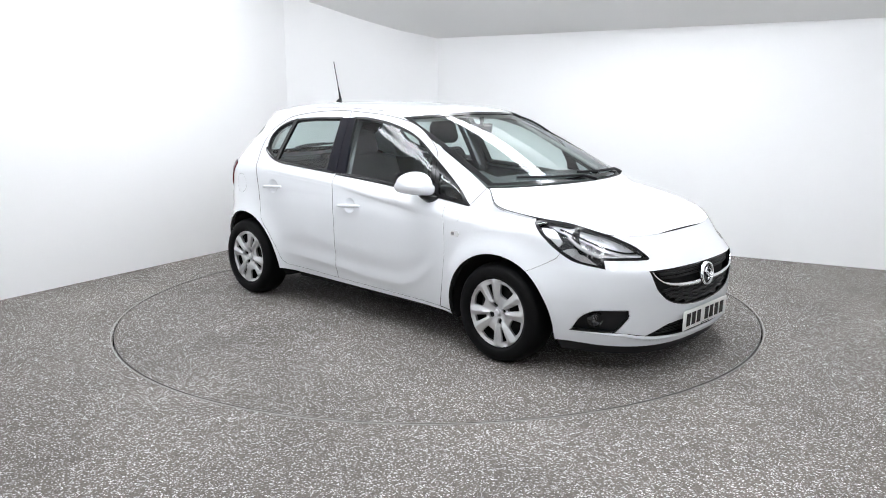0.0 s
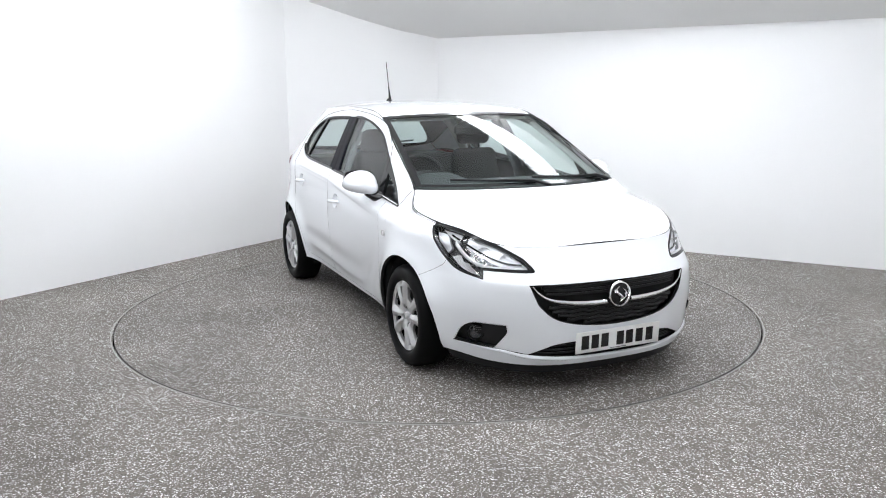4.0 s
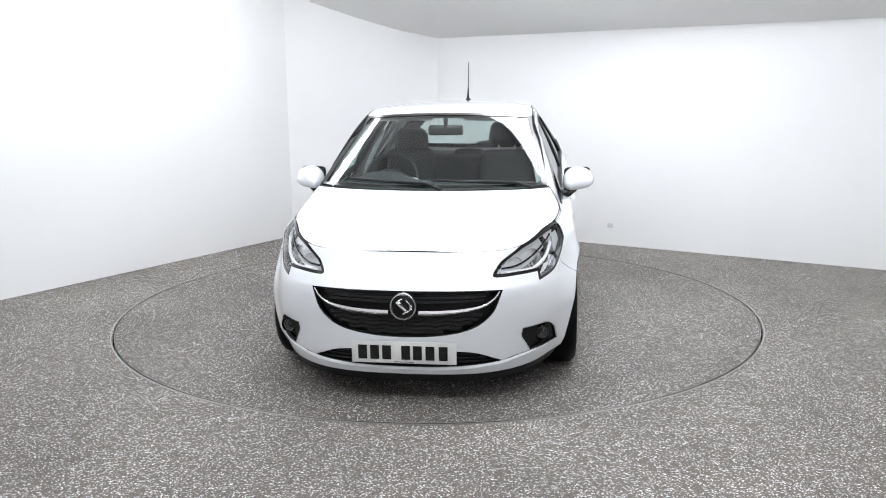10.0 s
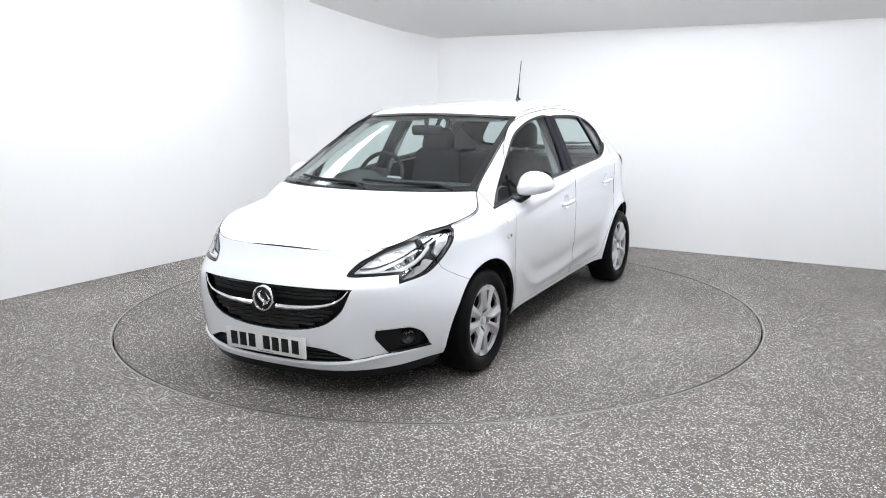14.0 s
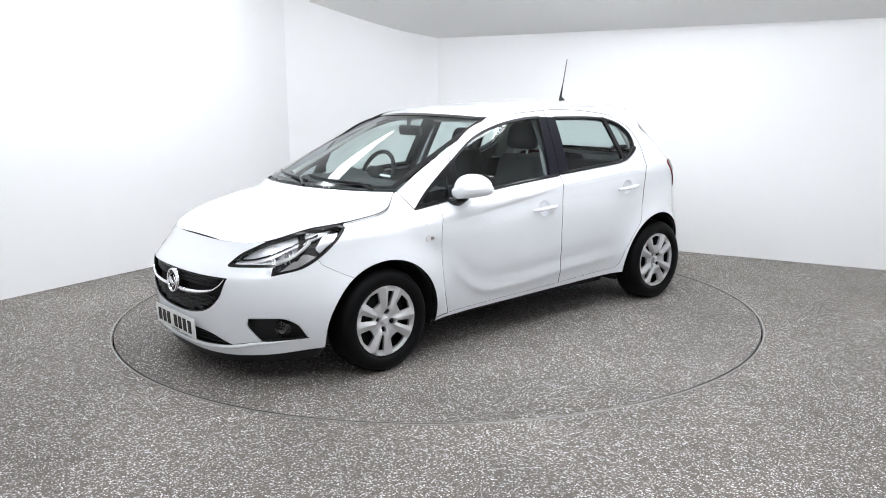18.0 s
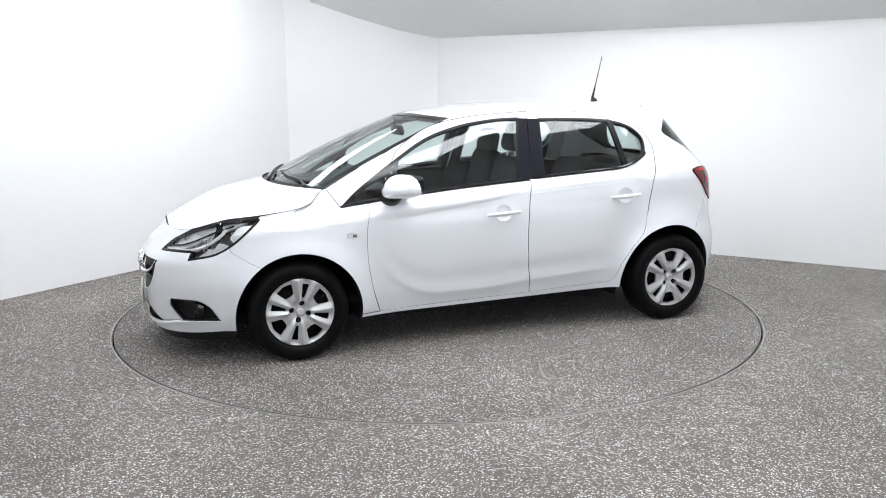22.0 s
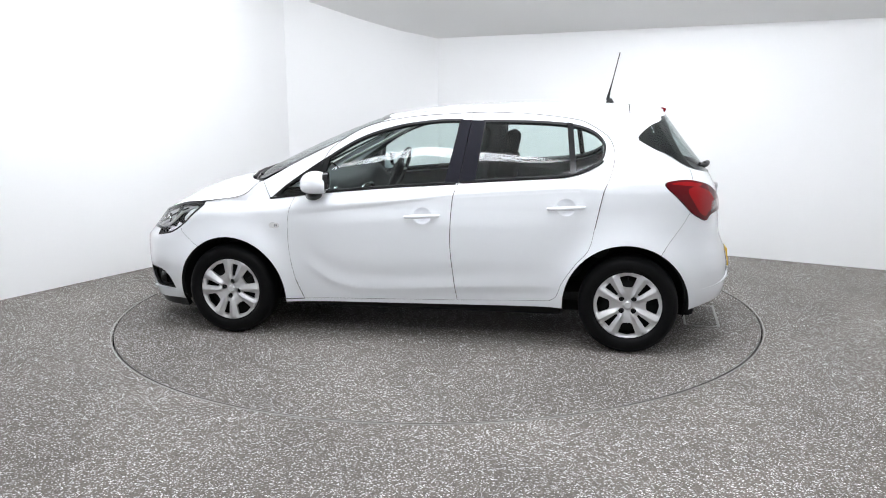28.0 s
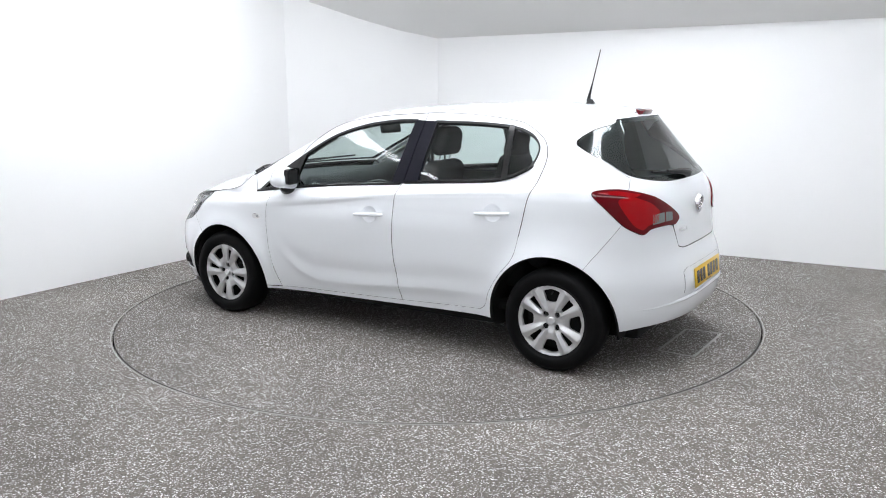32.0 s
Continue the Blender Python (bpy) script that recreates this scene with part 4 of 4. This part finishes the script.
pts = line_on("y0.0,0.192! y0.25,0.196 y0.40,0.206 y0.488,0.217 x1.93,0.238 x1.87,0.245 x1.70,0.258", 0.001, 0)
part("bumper_lip", tube(bmesh.new(), pts, [0.011 * min(1.0, 0.05 + min(i, len(pts) - 1 - i) / 12) for i in range(len(pts))], 8), PAINT, car, "moulded white lip below the front bumper")


# ---- number plates: plain bars stand for the characters ----
def plate(m, w, h, mat, label, tall):
    b = part("number_plate", box(bmesh.new(), (-w / 2, -0.006, -h / 2), (w / 2, 0.0, h / 2), 0.002, m), mat, car, label)
    k = w / 0.52
    for i, c in enumerate((-0.195, -0.130, -0.068, -0.010, 0.085, 0.145, 0.205)):
        part("character_bar", box(bmesh.new(), ((c - 0.022) * k, -0.001, -tall / 2), ((c + 0.022) * k, 0.0016, tall / 2), 0.0, m), GLOSS_BLACK, b)
    part("maker_mark", box(bmesh.new(), (-0.05 * k, -0.001, -h / 2 + 0.006), (0.05 * k, 0.0014, -h / 2 + 0.010), 0.0, m), LAMP_GREY, b)


plate(Matrix.Translation((2.113, 0, 0.284)) @ face_front @ Matrix.Rotation(-0.05, 4, "X"), 0.52, 0.112, PLATE_WHITE, "white front number plate", 0.072)
plate(Matrix.Translation((-1.880, 0, 0.492)) @ Matrix.Rotation(math.pi / 2, 4, "Z") @ Matrix.Rotation(0.10, 4, "X"), 0.52, 0.112, PLATE_YELLOW, "yellow rear number plate", 0.072)

# ---- tail ----
face_back = Matrix.Rotation(math.pi / 2, 4, "Z")
badge(Matrix.Translation((-1.808, 0, 0.886)) @ face_back @ Matrix.Rotation(-0.13, 4, "X"), 0.055, tailgate)
for i in range(5):
    m = basis(at_y(0.335 - 0.022 * i, 0.775, False), 0.775, 0.002, 1)
    part("name_bar", box(bmesh.new(), (-0.008, -0.002, -0.010), (0.008, 0.002, 0.010), 0.001, m), CHROME, tailgate, "small chrome lettering bar")
part("brake_light", box(bmesh.new(), (-0.016, -0.115, -0.020), (0.014, 0.115, 0.020), 0.005, Matrix.Translation((-1.452, 0, 1.408)) @ Matrix.Rotation(-0.35, 4, "Y")), DEEP_RED, tailgate, "red high-level brake light")
wipe = part("rear_wiper", tube(bmesh.new(), [on(at_y(0.02, 1.052, False), 1.052, 0.014, 1), on(at_y(0.12, 1.062, False), 1.062, 0.026, 1), on(at_y(0.30, 1.085, False), 1.085, 0.016, 1)], [0.022, 0.017, 0.008], 8), BLACK, tailgate, "black rear wiper")
part("wiper_blade", tube(bmesh.new(), [on(at_y(y, 1.075 + 0.08 * (y - 0.2), False), 1.075 + 0.08 * (y - 0.2), 0.007, 1) for y in (0.04, 0.15, 0.28, 0.44)], 0.008, 6), BLACK, wipe)
panel("bumper_recess", trace("t0.0,0.568! t0.32,0.565 t0.375,0.552! t0.385,0.432! t0.32,0.425 t0.0,0.425!"), [], PAINT, car, 0, "flat plate recess in the bumper", gap=0, lift=0.002, depth=0.004)
pts = line_on("t0.0,0.405! t0.3,0.402 t0.5,0.390 x-1.75,0.378 x-1.66,0.374", -0.002, 0)
part("bumper_edge", tube(bmesh.new(), pts, [0.013 * min(1.0, 0.05 + min(i, len(pts) - 1 - i) / 16) for i in range(len(pts))], 8), PAINT, car, "moulded lip across the rear bumper")

# ---- doors' furniture ----
for side in (1, -1):
    for x, z in ((-0.022, 0.797), (-0.886, 0.864)):
        s = at_x(x, z)
        door = [o for o in car.children if o.name.startswith("front_door" if x > -0.5 else "rear_door")][0 if side > 0 else 1]
        m = basis(s, z, 0.0, side)
        bm = bmesh.new()
        pts = [m @ Vector((k, 0.006 + 0.020 * (1 - (k / 0.112) ** 4), 0.0 + -0.06 * k)) for k in np.linspace(-0.108, 0.108, 21)]
        tube(bm, pts, [0.013 * (1 - 0.35 * abs(k) ** 3) for k in np.linspace(-1, 1, 21)], 12, 1.0)
        part("handle", bm, PAINT, door, "white body-coloured pull handle")
        bm = bmesh.new()
        prof = [(0.0, -0.015), (0.45, -0.0135), (0.72, -0.009), (0.88, -0.003), (0.97, 0.0), (1.0, 0.0006), (1.04, 0.0010)]
        part("handle_cup", lathe(bm, prof, 40, basis(at_x(x, z + 0.003), z + 0.003, 0.0, side) @ Matrix.Diagonal((0.0562, 1, 0.0506, 1))), PAINT, door, "recess behind the handle")

    # window posts and weather strips
    fd = [o for o in car.children if o.name.startswith("front_door")][0 if side > 0 else 1]
    rd = [o for o in car.children if o.name.startswith("rear_door")][0 if side > 0 else 1]
    panel("window_post", trace("x0.700,0.918! x0.655,0.923! x0.600,1.150! x0.635,1.128!"), [], GLOSS_BLACK, fd, side, "black post before the mirror", gap=0, lift=0.0015, depth=0.02)
    panel("mirror_sail", trace("x0.985,0.881! x0.70,0.915! x0.640,1.125! x0.667,1.112 x0.85,0.99"), [trace("x0.925,0.905! x0.725,0.930! x0.690,1.050! x0.86,0.965")], GLOSS_BLACK, fd, side, "black surround of the small front window", gap=0, lift=0.0012, depth=0.02)
    panel("window_post", trace("x-0.905,1.045! x-0.940,1.055! x-0.905,1.345! x-0.870,1.352!"), [], GLOSS_BLACK, rd, side, "black post in the rear door window", gap=0, lift=0.0015, depth=0.02)
    part("weather_strip", tube(bmesh.new(), line_on("x0.985,0.879! x0.60,0.924 x0.19,0.962 x-0.22,0.990!", 0.004, side), 0.008, 8), GLOSS_BLACK, fd, "black weather strip below the glass")
    part("weather_strip", tube(bmesh.new(), line_on("x-0.25,0.998! x-0.30,1.001 x-0.85,1.038 x-0.99,1.073 x-1.08,1.132", 0.004, side), 0.008, 8), GLOSS_BLACK, rd, "black weather strip below the glass")
    part("roof_strip", tube(bmesh.new(), [Vector((q[0], q[1] * side, q[2] - 0.003)) for q in [skin(at_x(x, float(roof_edge(x))), float(roof_edge(x))) * np.array([1, 0.992, 1]) for x in np.linspace(0.20, -1.22, 40)]], 0.0035, 6), BLACK, car, "black strip along the roof edge")

    # thin black tubes imitate the shade in the gap round the doors' tops
    part("door_seal", tube(bmesh.new(), line_on("x0.66,1.10! x0.595,1.199 x0.383,1.326 x0.10,1.385 x-0.292,1.411!", -0.0005, side), 0.0026, 6), BLACK, fd, "dark line standing in for the shaded gap at the door's edge")
    part("door_seal", tube(bmesh.new(), line_on("x-0.292,1.411! x-0.42,1.412 x-0.679,1.40 x-0.969,1.357 x-1.11,1.274 x-1.155,1.185 x-1.14,1.06 x-1.10,0.957 x-1.054,0.747!", -0.0005, side), 0.0026, 6), BLACK, rd, "dark line standing in for the shaded gap at the door's edge")

    # door mirror
    cap = bmesh.new()
    bmesh.ops.create_uvsphere(cap, u_segments=40, v_segments=24, radius=1.0)
    for v in cap.verts:
        a = v.co.copy()
        e = 2.1 if a.z > 0 else 3.2
        a = a / (abs(a.x) ** e + abs(a.y) ** e + abs(a.z) ** e) ** (1 / e)
        a.x = max(a.x, -0.55)
        wide = 1.0 - 0.18 * max(0, a.x)
        v.co = Vector((0.635 + 0.105 * a.x - 0.028 * a.y, 0.874 + 0.098 * a.y * wide, 0.982 + (0.084 if a.z > 0 else 0.056) * a.z * (1 - 0.16 * a.y) + 0.006 * a.y))
        v.co.y *= side
    mirror = part("door_mirror", cap, PAINT, car, "white door mirror on a black foot", angle=1.2)
    bm = bmesh.new()
    box(bm, (0.566, 0.784, 0.958), (0.578, 0.950, 1.058), 0.022)
    for v in bm.verts:
        v.co.x -= 0.27 * (v.co.y - 0.868)
        v.co.y *= side
    part("mirror_rim", bm, GLOSS_BLACK, mirror)
    bm = bmesh.new()
    box(bm, (0.563, 0.795, 0.960), (0.5655, 0.940, 1.052), 0.0)
    for v in bm.verts:
        v.co.x -= 0.27 * (v.co.y - 0.868)
        v.co.y *= side
    part("mirror_glass", bm, CHROME, mirror, "mirror glass")
    part("mirror_foot", tube(bmesh.new(), [Vector((0.685, 0.75 * side, 0.900)), Vector((0.68, 0.80 * side, 0.906)), Vector((0.665, 0.835 * side, 0.930)), Vector((0.655, 0.85 * side, 0.965))], [0.058, 0.052, 0.044, 0.046], 16, 0.6), GLOSS_BLACK, mirror, "black mirror foot")

# ---- aerial, cowl and wipers ----
bm = lathe(bmesh.new(), [(0.028, -0.006), (0.024, 0.006), (0.012, 0.022), (0.0, 0.026)], 24, Matrix.Translation((-1.115, 0, 1.463)) @ Matrix.Rotation(math.pi / 2, 4, "X"))
aerial = part("aerial", bm, BLACK, car, "slim roof aerial")
part("aerial_foot", tube(bmesh.new(), [Vector((-1.100, 0, 1.475)), Vector((-1.112, 0, 1.53)), Vector((-1.125, 0, 1.58))], [0.012, 0.007, 0.0045], 10), BLACK, aerial)
part("aerial_rod", tube(bmesh.new(), [Vector((-1.125, 0, 1.58)), Vector((-1.172, 0, 1.782))], [0.0038, 0.003], 8), BLACK, aerial, "thin metal aerial rod")

h = np.linspace(-1, 1, 41)
back = np.stack([1.268 - 0.215 * bow(h), 0.686 * h, 0.987 + 0.002 * h**2], 1)
fore = np.stack([1.335 - 0.240 * bow(h), 0.692 * h, 0.966 + 0.0 * h], 1)
sheet("cowl", np.array([back, back * 0.5 + fore * 0.5 - np.array([0, 0, 0.008]), fore]), BLACK, car, "black plastic scuttle below the windscreen")


def glass_at(u, k):
    """A point on the windscreen: u across from -1 to 1, k up from 0 to 1."""
    a = np.array([1.275 - 0.215 * bow(u), 0.688 * u, 0.990 + 0.002 * u**2])
    b = np.array([0.33 - 0.115 * bow(u), 0.565 * u, 1.396 - 0.022 * u**2])
    p = a * (1 - k) + b * k
    p[2] += 0.024 * 4 * k * (1 - k) * (1 - 0.6 * u**4)
    return Vector(p)


for u0, u1, hub in ((-0.72, 0.06, 0.12), (0.02, 0.80, 0.86)):
    up = Vector((0.007, 0, 0.010))
    arm = part("wiper", tube(bmesh.new(), [glass_at(hub, -0.02) + up, glass_at(hub * 0.7 + (u0 + u1) * 0.15, 0.03) + up * 1.6, glass_at((u0 + u1) / 2, 0.055) + up], [0.011, 0.009, 0.006], 8), BLACK, car, "black windscreen wiper")
    part("wiper_blade", tube(bmesh.new(), [glass_at(u, 0.035 + 0.045 * (1 - ((u - u0) / (u1 - u0)))) + up * 0.55 for u in np.linspace(u0, u1, 9)], 0.0075, 6), BLACK, arm)

# black band round the windscreen
edge = [(u, 0.012) for u in np.linspace(-0.985, 0.985, 30)] + [(0.985, k) for k in np.linspace(0.03, 0.985, 24)] + [(u, 0.985) for u in np.linspace(0.97, -0.985, 30)] + [(-0.985, k) for k in np.linspace(0.97, 0.03, 24)]
bm = bmesh.new()
ringo = []
for u, k in edge:
    a = glass_at(u * 1.012, max(-0.005, min(1, k * 1.02 - 0.008)))
    b = glass_at(u * (1 - 0.04), 0.022 + k * 0.945)
    ringo.append((bm.verts.new(a + Vector((0.001, 0, 0.003))), bm.verts.new(b + Vector((0.001, 0, 0.003)))))
for i in range(len(ringo)):
    p, q = ringo[i], ringo[(i + 1) % len(ringo)]
    bm.faces.new((p[0], q[0], q[1], p[1]))
part("screen_band", bm, GLOSS_BLACK, car, "black border printed round the windscreen")
# ---- cabin ----
def soft(lo, hi, r, turn=None, segments=4):
    return box(bmesh.new(), lo, hi, r, turn, segments)


def seat(y, x, back, high):
    s = part("front_seat", soft((-0.24, -0.24, -0.08), (0.26, 0.24, 0.08), 0.06, Matrix.Translation((x + 0.22, y, 0.55)) @ Matrix.Rotation(-0.15, 4, "Y")), SEAT, car, "dark cloth front seat")
    lean = Matrix.Translation((x, y, 0.55)) @ Matrix.Rotation(back, 4, "Y")
    bm = soft((-0.09, -0.235, 0.0), (0.03, 0.235, 0.58), 0.055, lean)
    for v in bm.verts:
        d = (lean.inverted() @ v.co)
        if d.z > 0.3:
            v.co.y = y + (v.co.y - y) * (1 - 0.28 * (d.z - 0.3) / 0.28)
    part("backrest", bm, SEAT, s)
    rest = soft((-0.065, -0.135, high - 0.185), (0.035, 0.135, high), 0.05, lean, 6)
    for v in rest.verts:
        d = lean.inverted() @ v.co
        v.co.y = y + (v.co.y - y) * (1 - 0.25 * max(0.0, (d.z - high + 0.12) / 0.12) ** 2)
    part("headrest", rest, SEAT, s)
    for k in (-0.06, 0.06):
        part("headrest_post", tube(bmesh.new(), [lean @ Vector((-0.015, k, 0.56)), lean @ Vector((-0.015, k, 0.66))], 0.007), SATIN, s)


seat(0.37, -0.137, -0.22, 0.795)
seat(-0.37, -0.27, -0.22, 0.735)
bench = part("rear_seat", soft((-0.98, -0.66, 0.40), (-0.45, 0.66, 0.58), 0.07), SEAT, car, "dark cloth rear bench")
lean = Matrix.Translation((-1.0, 0, 0.55)) @ Matrix.Rotation(-0.35, 4, "Y")
part("backrest", soft((-0.12, -0.66, 0.0), (0.03, 0.66, 0.50), 0.06, lean), SEAT, bench)
for y in (-0.36, 0.0, 0.36):
    part("headrest", soft((-0.09, -0.13, 0.46), (0.0, 0.13, 0.545 if y else 0.525), 0.035, lean), SEAT, bench)
part("parcel_shelf", soft((-1.62, -0.60, 0.985), (-1.17, 0.60, 1.01), 0.01), TRIM, car, "dark parcel shelf")
part("cabin_floor", soft((-1.1, -0.70, 0.28), (1.1, 0.70, 0.33), 0.01), DARK, car, "dark cabin floor")

# dashboard: a lofted hump with a binnacle before the wheel
rows = []
for x, z0, z1 in ((1.24, 0.955, 0.945), (1.03, 0.965, 0.955), (0.92, 0.968, 0.962), (0.78, 0.972, 0.972), (0.66, 0.978, 0.965), (0.60, 0.955, 0.93), (0.575, 0.90, 0.86), (0.59, 0.78, 0.74), (0.66, 0.60, 0.58)):
    u = np.linspace(-1, 1, 49)
    y = (0.70 if x < 0.95 else 0.66) * u
    z = z0 + (z1 - z0) * np.abs(u) ** 4
    if 0.55 < x < 0.75 and z0 > 0.85:
        z = z + 0.055 * np.exp(-((y + 0.37) / 0.17) ** 4)
    rows.append(np.stack([x - max(0.0, x - 0.62) * 0.34 * u**2, y, z], 1))
dash = sheet("dashboard", np.array(rows), TRIM, car, "charcoal dashboard")
part("instrument_panel", soft((0.565, -0.20, 0.80), (0.585, 0.20, 0.885), 0.01), GLOSS_BLACK, dash)
part("chrome_trim", tube(bmesh.new(), [Vector((0.565, y, 0.80 + 0.10 * (1 - (abs(y) / 0.24) ** 3))) for y in np.linspace(-0.24, 0.24, 25)], 0.006, 6), CHROME, dash, "chrome trim round the centre console")
for y in (-0.62, 0.62):
    part("air_vent", lathe(bmesh.new(), [(0.048, -0.01), (0.05, 0.012), (0.042, 0.014), (0.038, 0.0)], 28, Matrix.Translation((0.60, y, 0.895)) @ face_back), CHROME, dash, "round chrome-edged air vent")
part("centre_console", soft((-0.2, -0.10, 0.30), (0.60, 0.10, 0.52), 0.03), TRIM, car, "dark centre console")
tip = Matrix.Translation((0.42, -0.37, 0.958)) @ Matrix.Rotation(-0.40, 4, "Y")
bm = bmesh.new()
tube(bm, [tip @ Vector((0.0, 0.176 * math.cos(a), 0.176 * math.sin(a))) for a in np.linspace(0, 2 * math.pi, 49)], 0.015, 10)
rimw = part("steering_wheel", bm, BLACK, car, "black leather steering wheel")
part("wheel_boss", soft((-0.01, -0.075, -0.06), (0.05, 0.075, 0.06), 0.025, tip), BLACK, rimw)
for a in (0, math.pi, -math.pi / 2):
    part("wheel_spoke", tube(bmesh.new(), [tip @ Vector((0.02, 0.06 * math.cos(a), 0.05 * math.sin(a))), tip @ Vector((0.0, 0.18 * math.cos(a), 0.18 * math.sin(a)))], 0.016, 8, 0.6), SATIN if a != -math.pi / 2 else BLACK, rimw)
mir = part("rear_view_mirror", soft((-0.012, -0.118, -0.034), (0.018, 0.118, 0.034), 0.02, Matrix.Translation((0.40, 0.0, 1.285)) @ Matrix.Rotation(0.15, 4, "Y")), BLACK, car, "black rear-view mirror behind the windscreen")
part("mirror_stem", tube(bmesh.new(), [Vector((0.41, 0, 1.30)), Vector((0.415, 0, 1.335)), Vector((0.41, 0, 1.362))], [0.012, 0.014, 0.018], 10), BLACK, mir)
for side in (1, -1):
    for x0, x1, z0, z1, w in ((0.95, 0.30, 1.02, 1.335, 0.030), (-0.235, -0.26, 0.96, 1.38, 0.06), (-1.17, -1.15, 1.03, 1.37, 0.07)):
        a, b = on(at_x(x0, z0), z0, -0.05, side), on(at_x(x1, z1), z1, -0.05, side)
        part("inner_pillar", tube(bmesh.new(), [a, (a + b) / 2 + Vector((0, 0.008 * side, 0)), b], w, 10, 0.45), LINING if x0 != -0.235 else TRIM, car, "pillar lining")
    part("seat_belt", tube(bmesh.new(), [on(at_x(-0.25, 1.30), 1.30, -0.075, side), on(at_x(-0.20, 1.0), 1.0, -0.085, side), on(at_x(-0.17, 0.7), 0.7, -0.1, side)], 0.022, 6, 0.15), LAMP_GREY, car, "grey seat belt")
    part("sun_visor", soft((-0.14, -0.19, -0.008), (0.02, 0.19, 0.008), 0.006, Matrix.Translation((0.27, 0.30 * side, 1.352)) @ Matrix.Rotation(0.10, 4, "Y")), LINING, car, "pale sun visor")
for ob in car.children:
    ob.location = OFF
tagged(car, "white five-door hatchback car parked on the turntable", "car")

# ---- turntable ----
table = lathe(bmesh.new(), [(0.0, 0.0), (1.0, 0.0), (DISC - 0.016, 0.0), (DISC - 0.0148, -0.004), (DISC - 0.0148, -0.05)], 200, Matrix.Rotation(math.pi / 2, 4, "X"))
turntable = tagged(part("turntable", table, TABLE_FLOOR, None), "round turntable flush with the floor, same speckled stone", "turntable")
part("table_edge", lathe(bmesh.new(), [(DISC - 0.011, -0.04), (DISC - 0.011, 0.001), (DISC - 0.014, 0.0012), (DISC - 0.0145, -0.01)], 200, Matrix.Rotation(math.pi / 2, 4, "X")), STEEL, turntable, "thin steel rim of the turntable")
for a, b in (((-1.665, -0.385), (-1.885, -0.40)), ((-1.885, -0.40), (-1.865, 0.165)), ((-1.865, 0.165), (-1.65, 0.15)), ((-1.65, 0.15), (-1.665, -0.385))):
    a, b = Vector((*a, 0.0015)) + OFF, Vector((*b, 0.0015)) + OFF
    part("hatch_edge", tube(bmesh.new(), [a, b], 0.009, 6, 0.25), HATCH_STEEL, turntable, "thin steel edge of an access hatch")


def motions():
    """The turntable carries the car round, a little over five degrees a second."""
    rows = []
    for k in range(33):
        turn = -44.905 - 5.25533 * k + (0.78291 + k * (-0.19607 + k * (0.009087 + k * -0.0001003)))
        rows.append((float(k), pose(0, 0, 0, 0, 0, turn)))
    walk(car, rows)
    walk(turntable, rows)


motions()
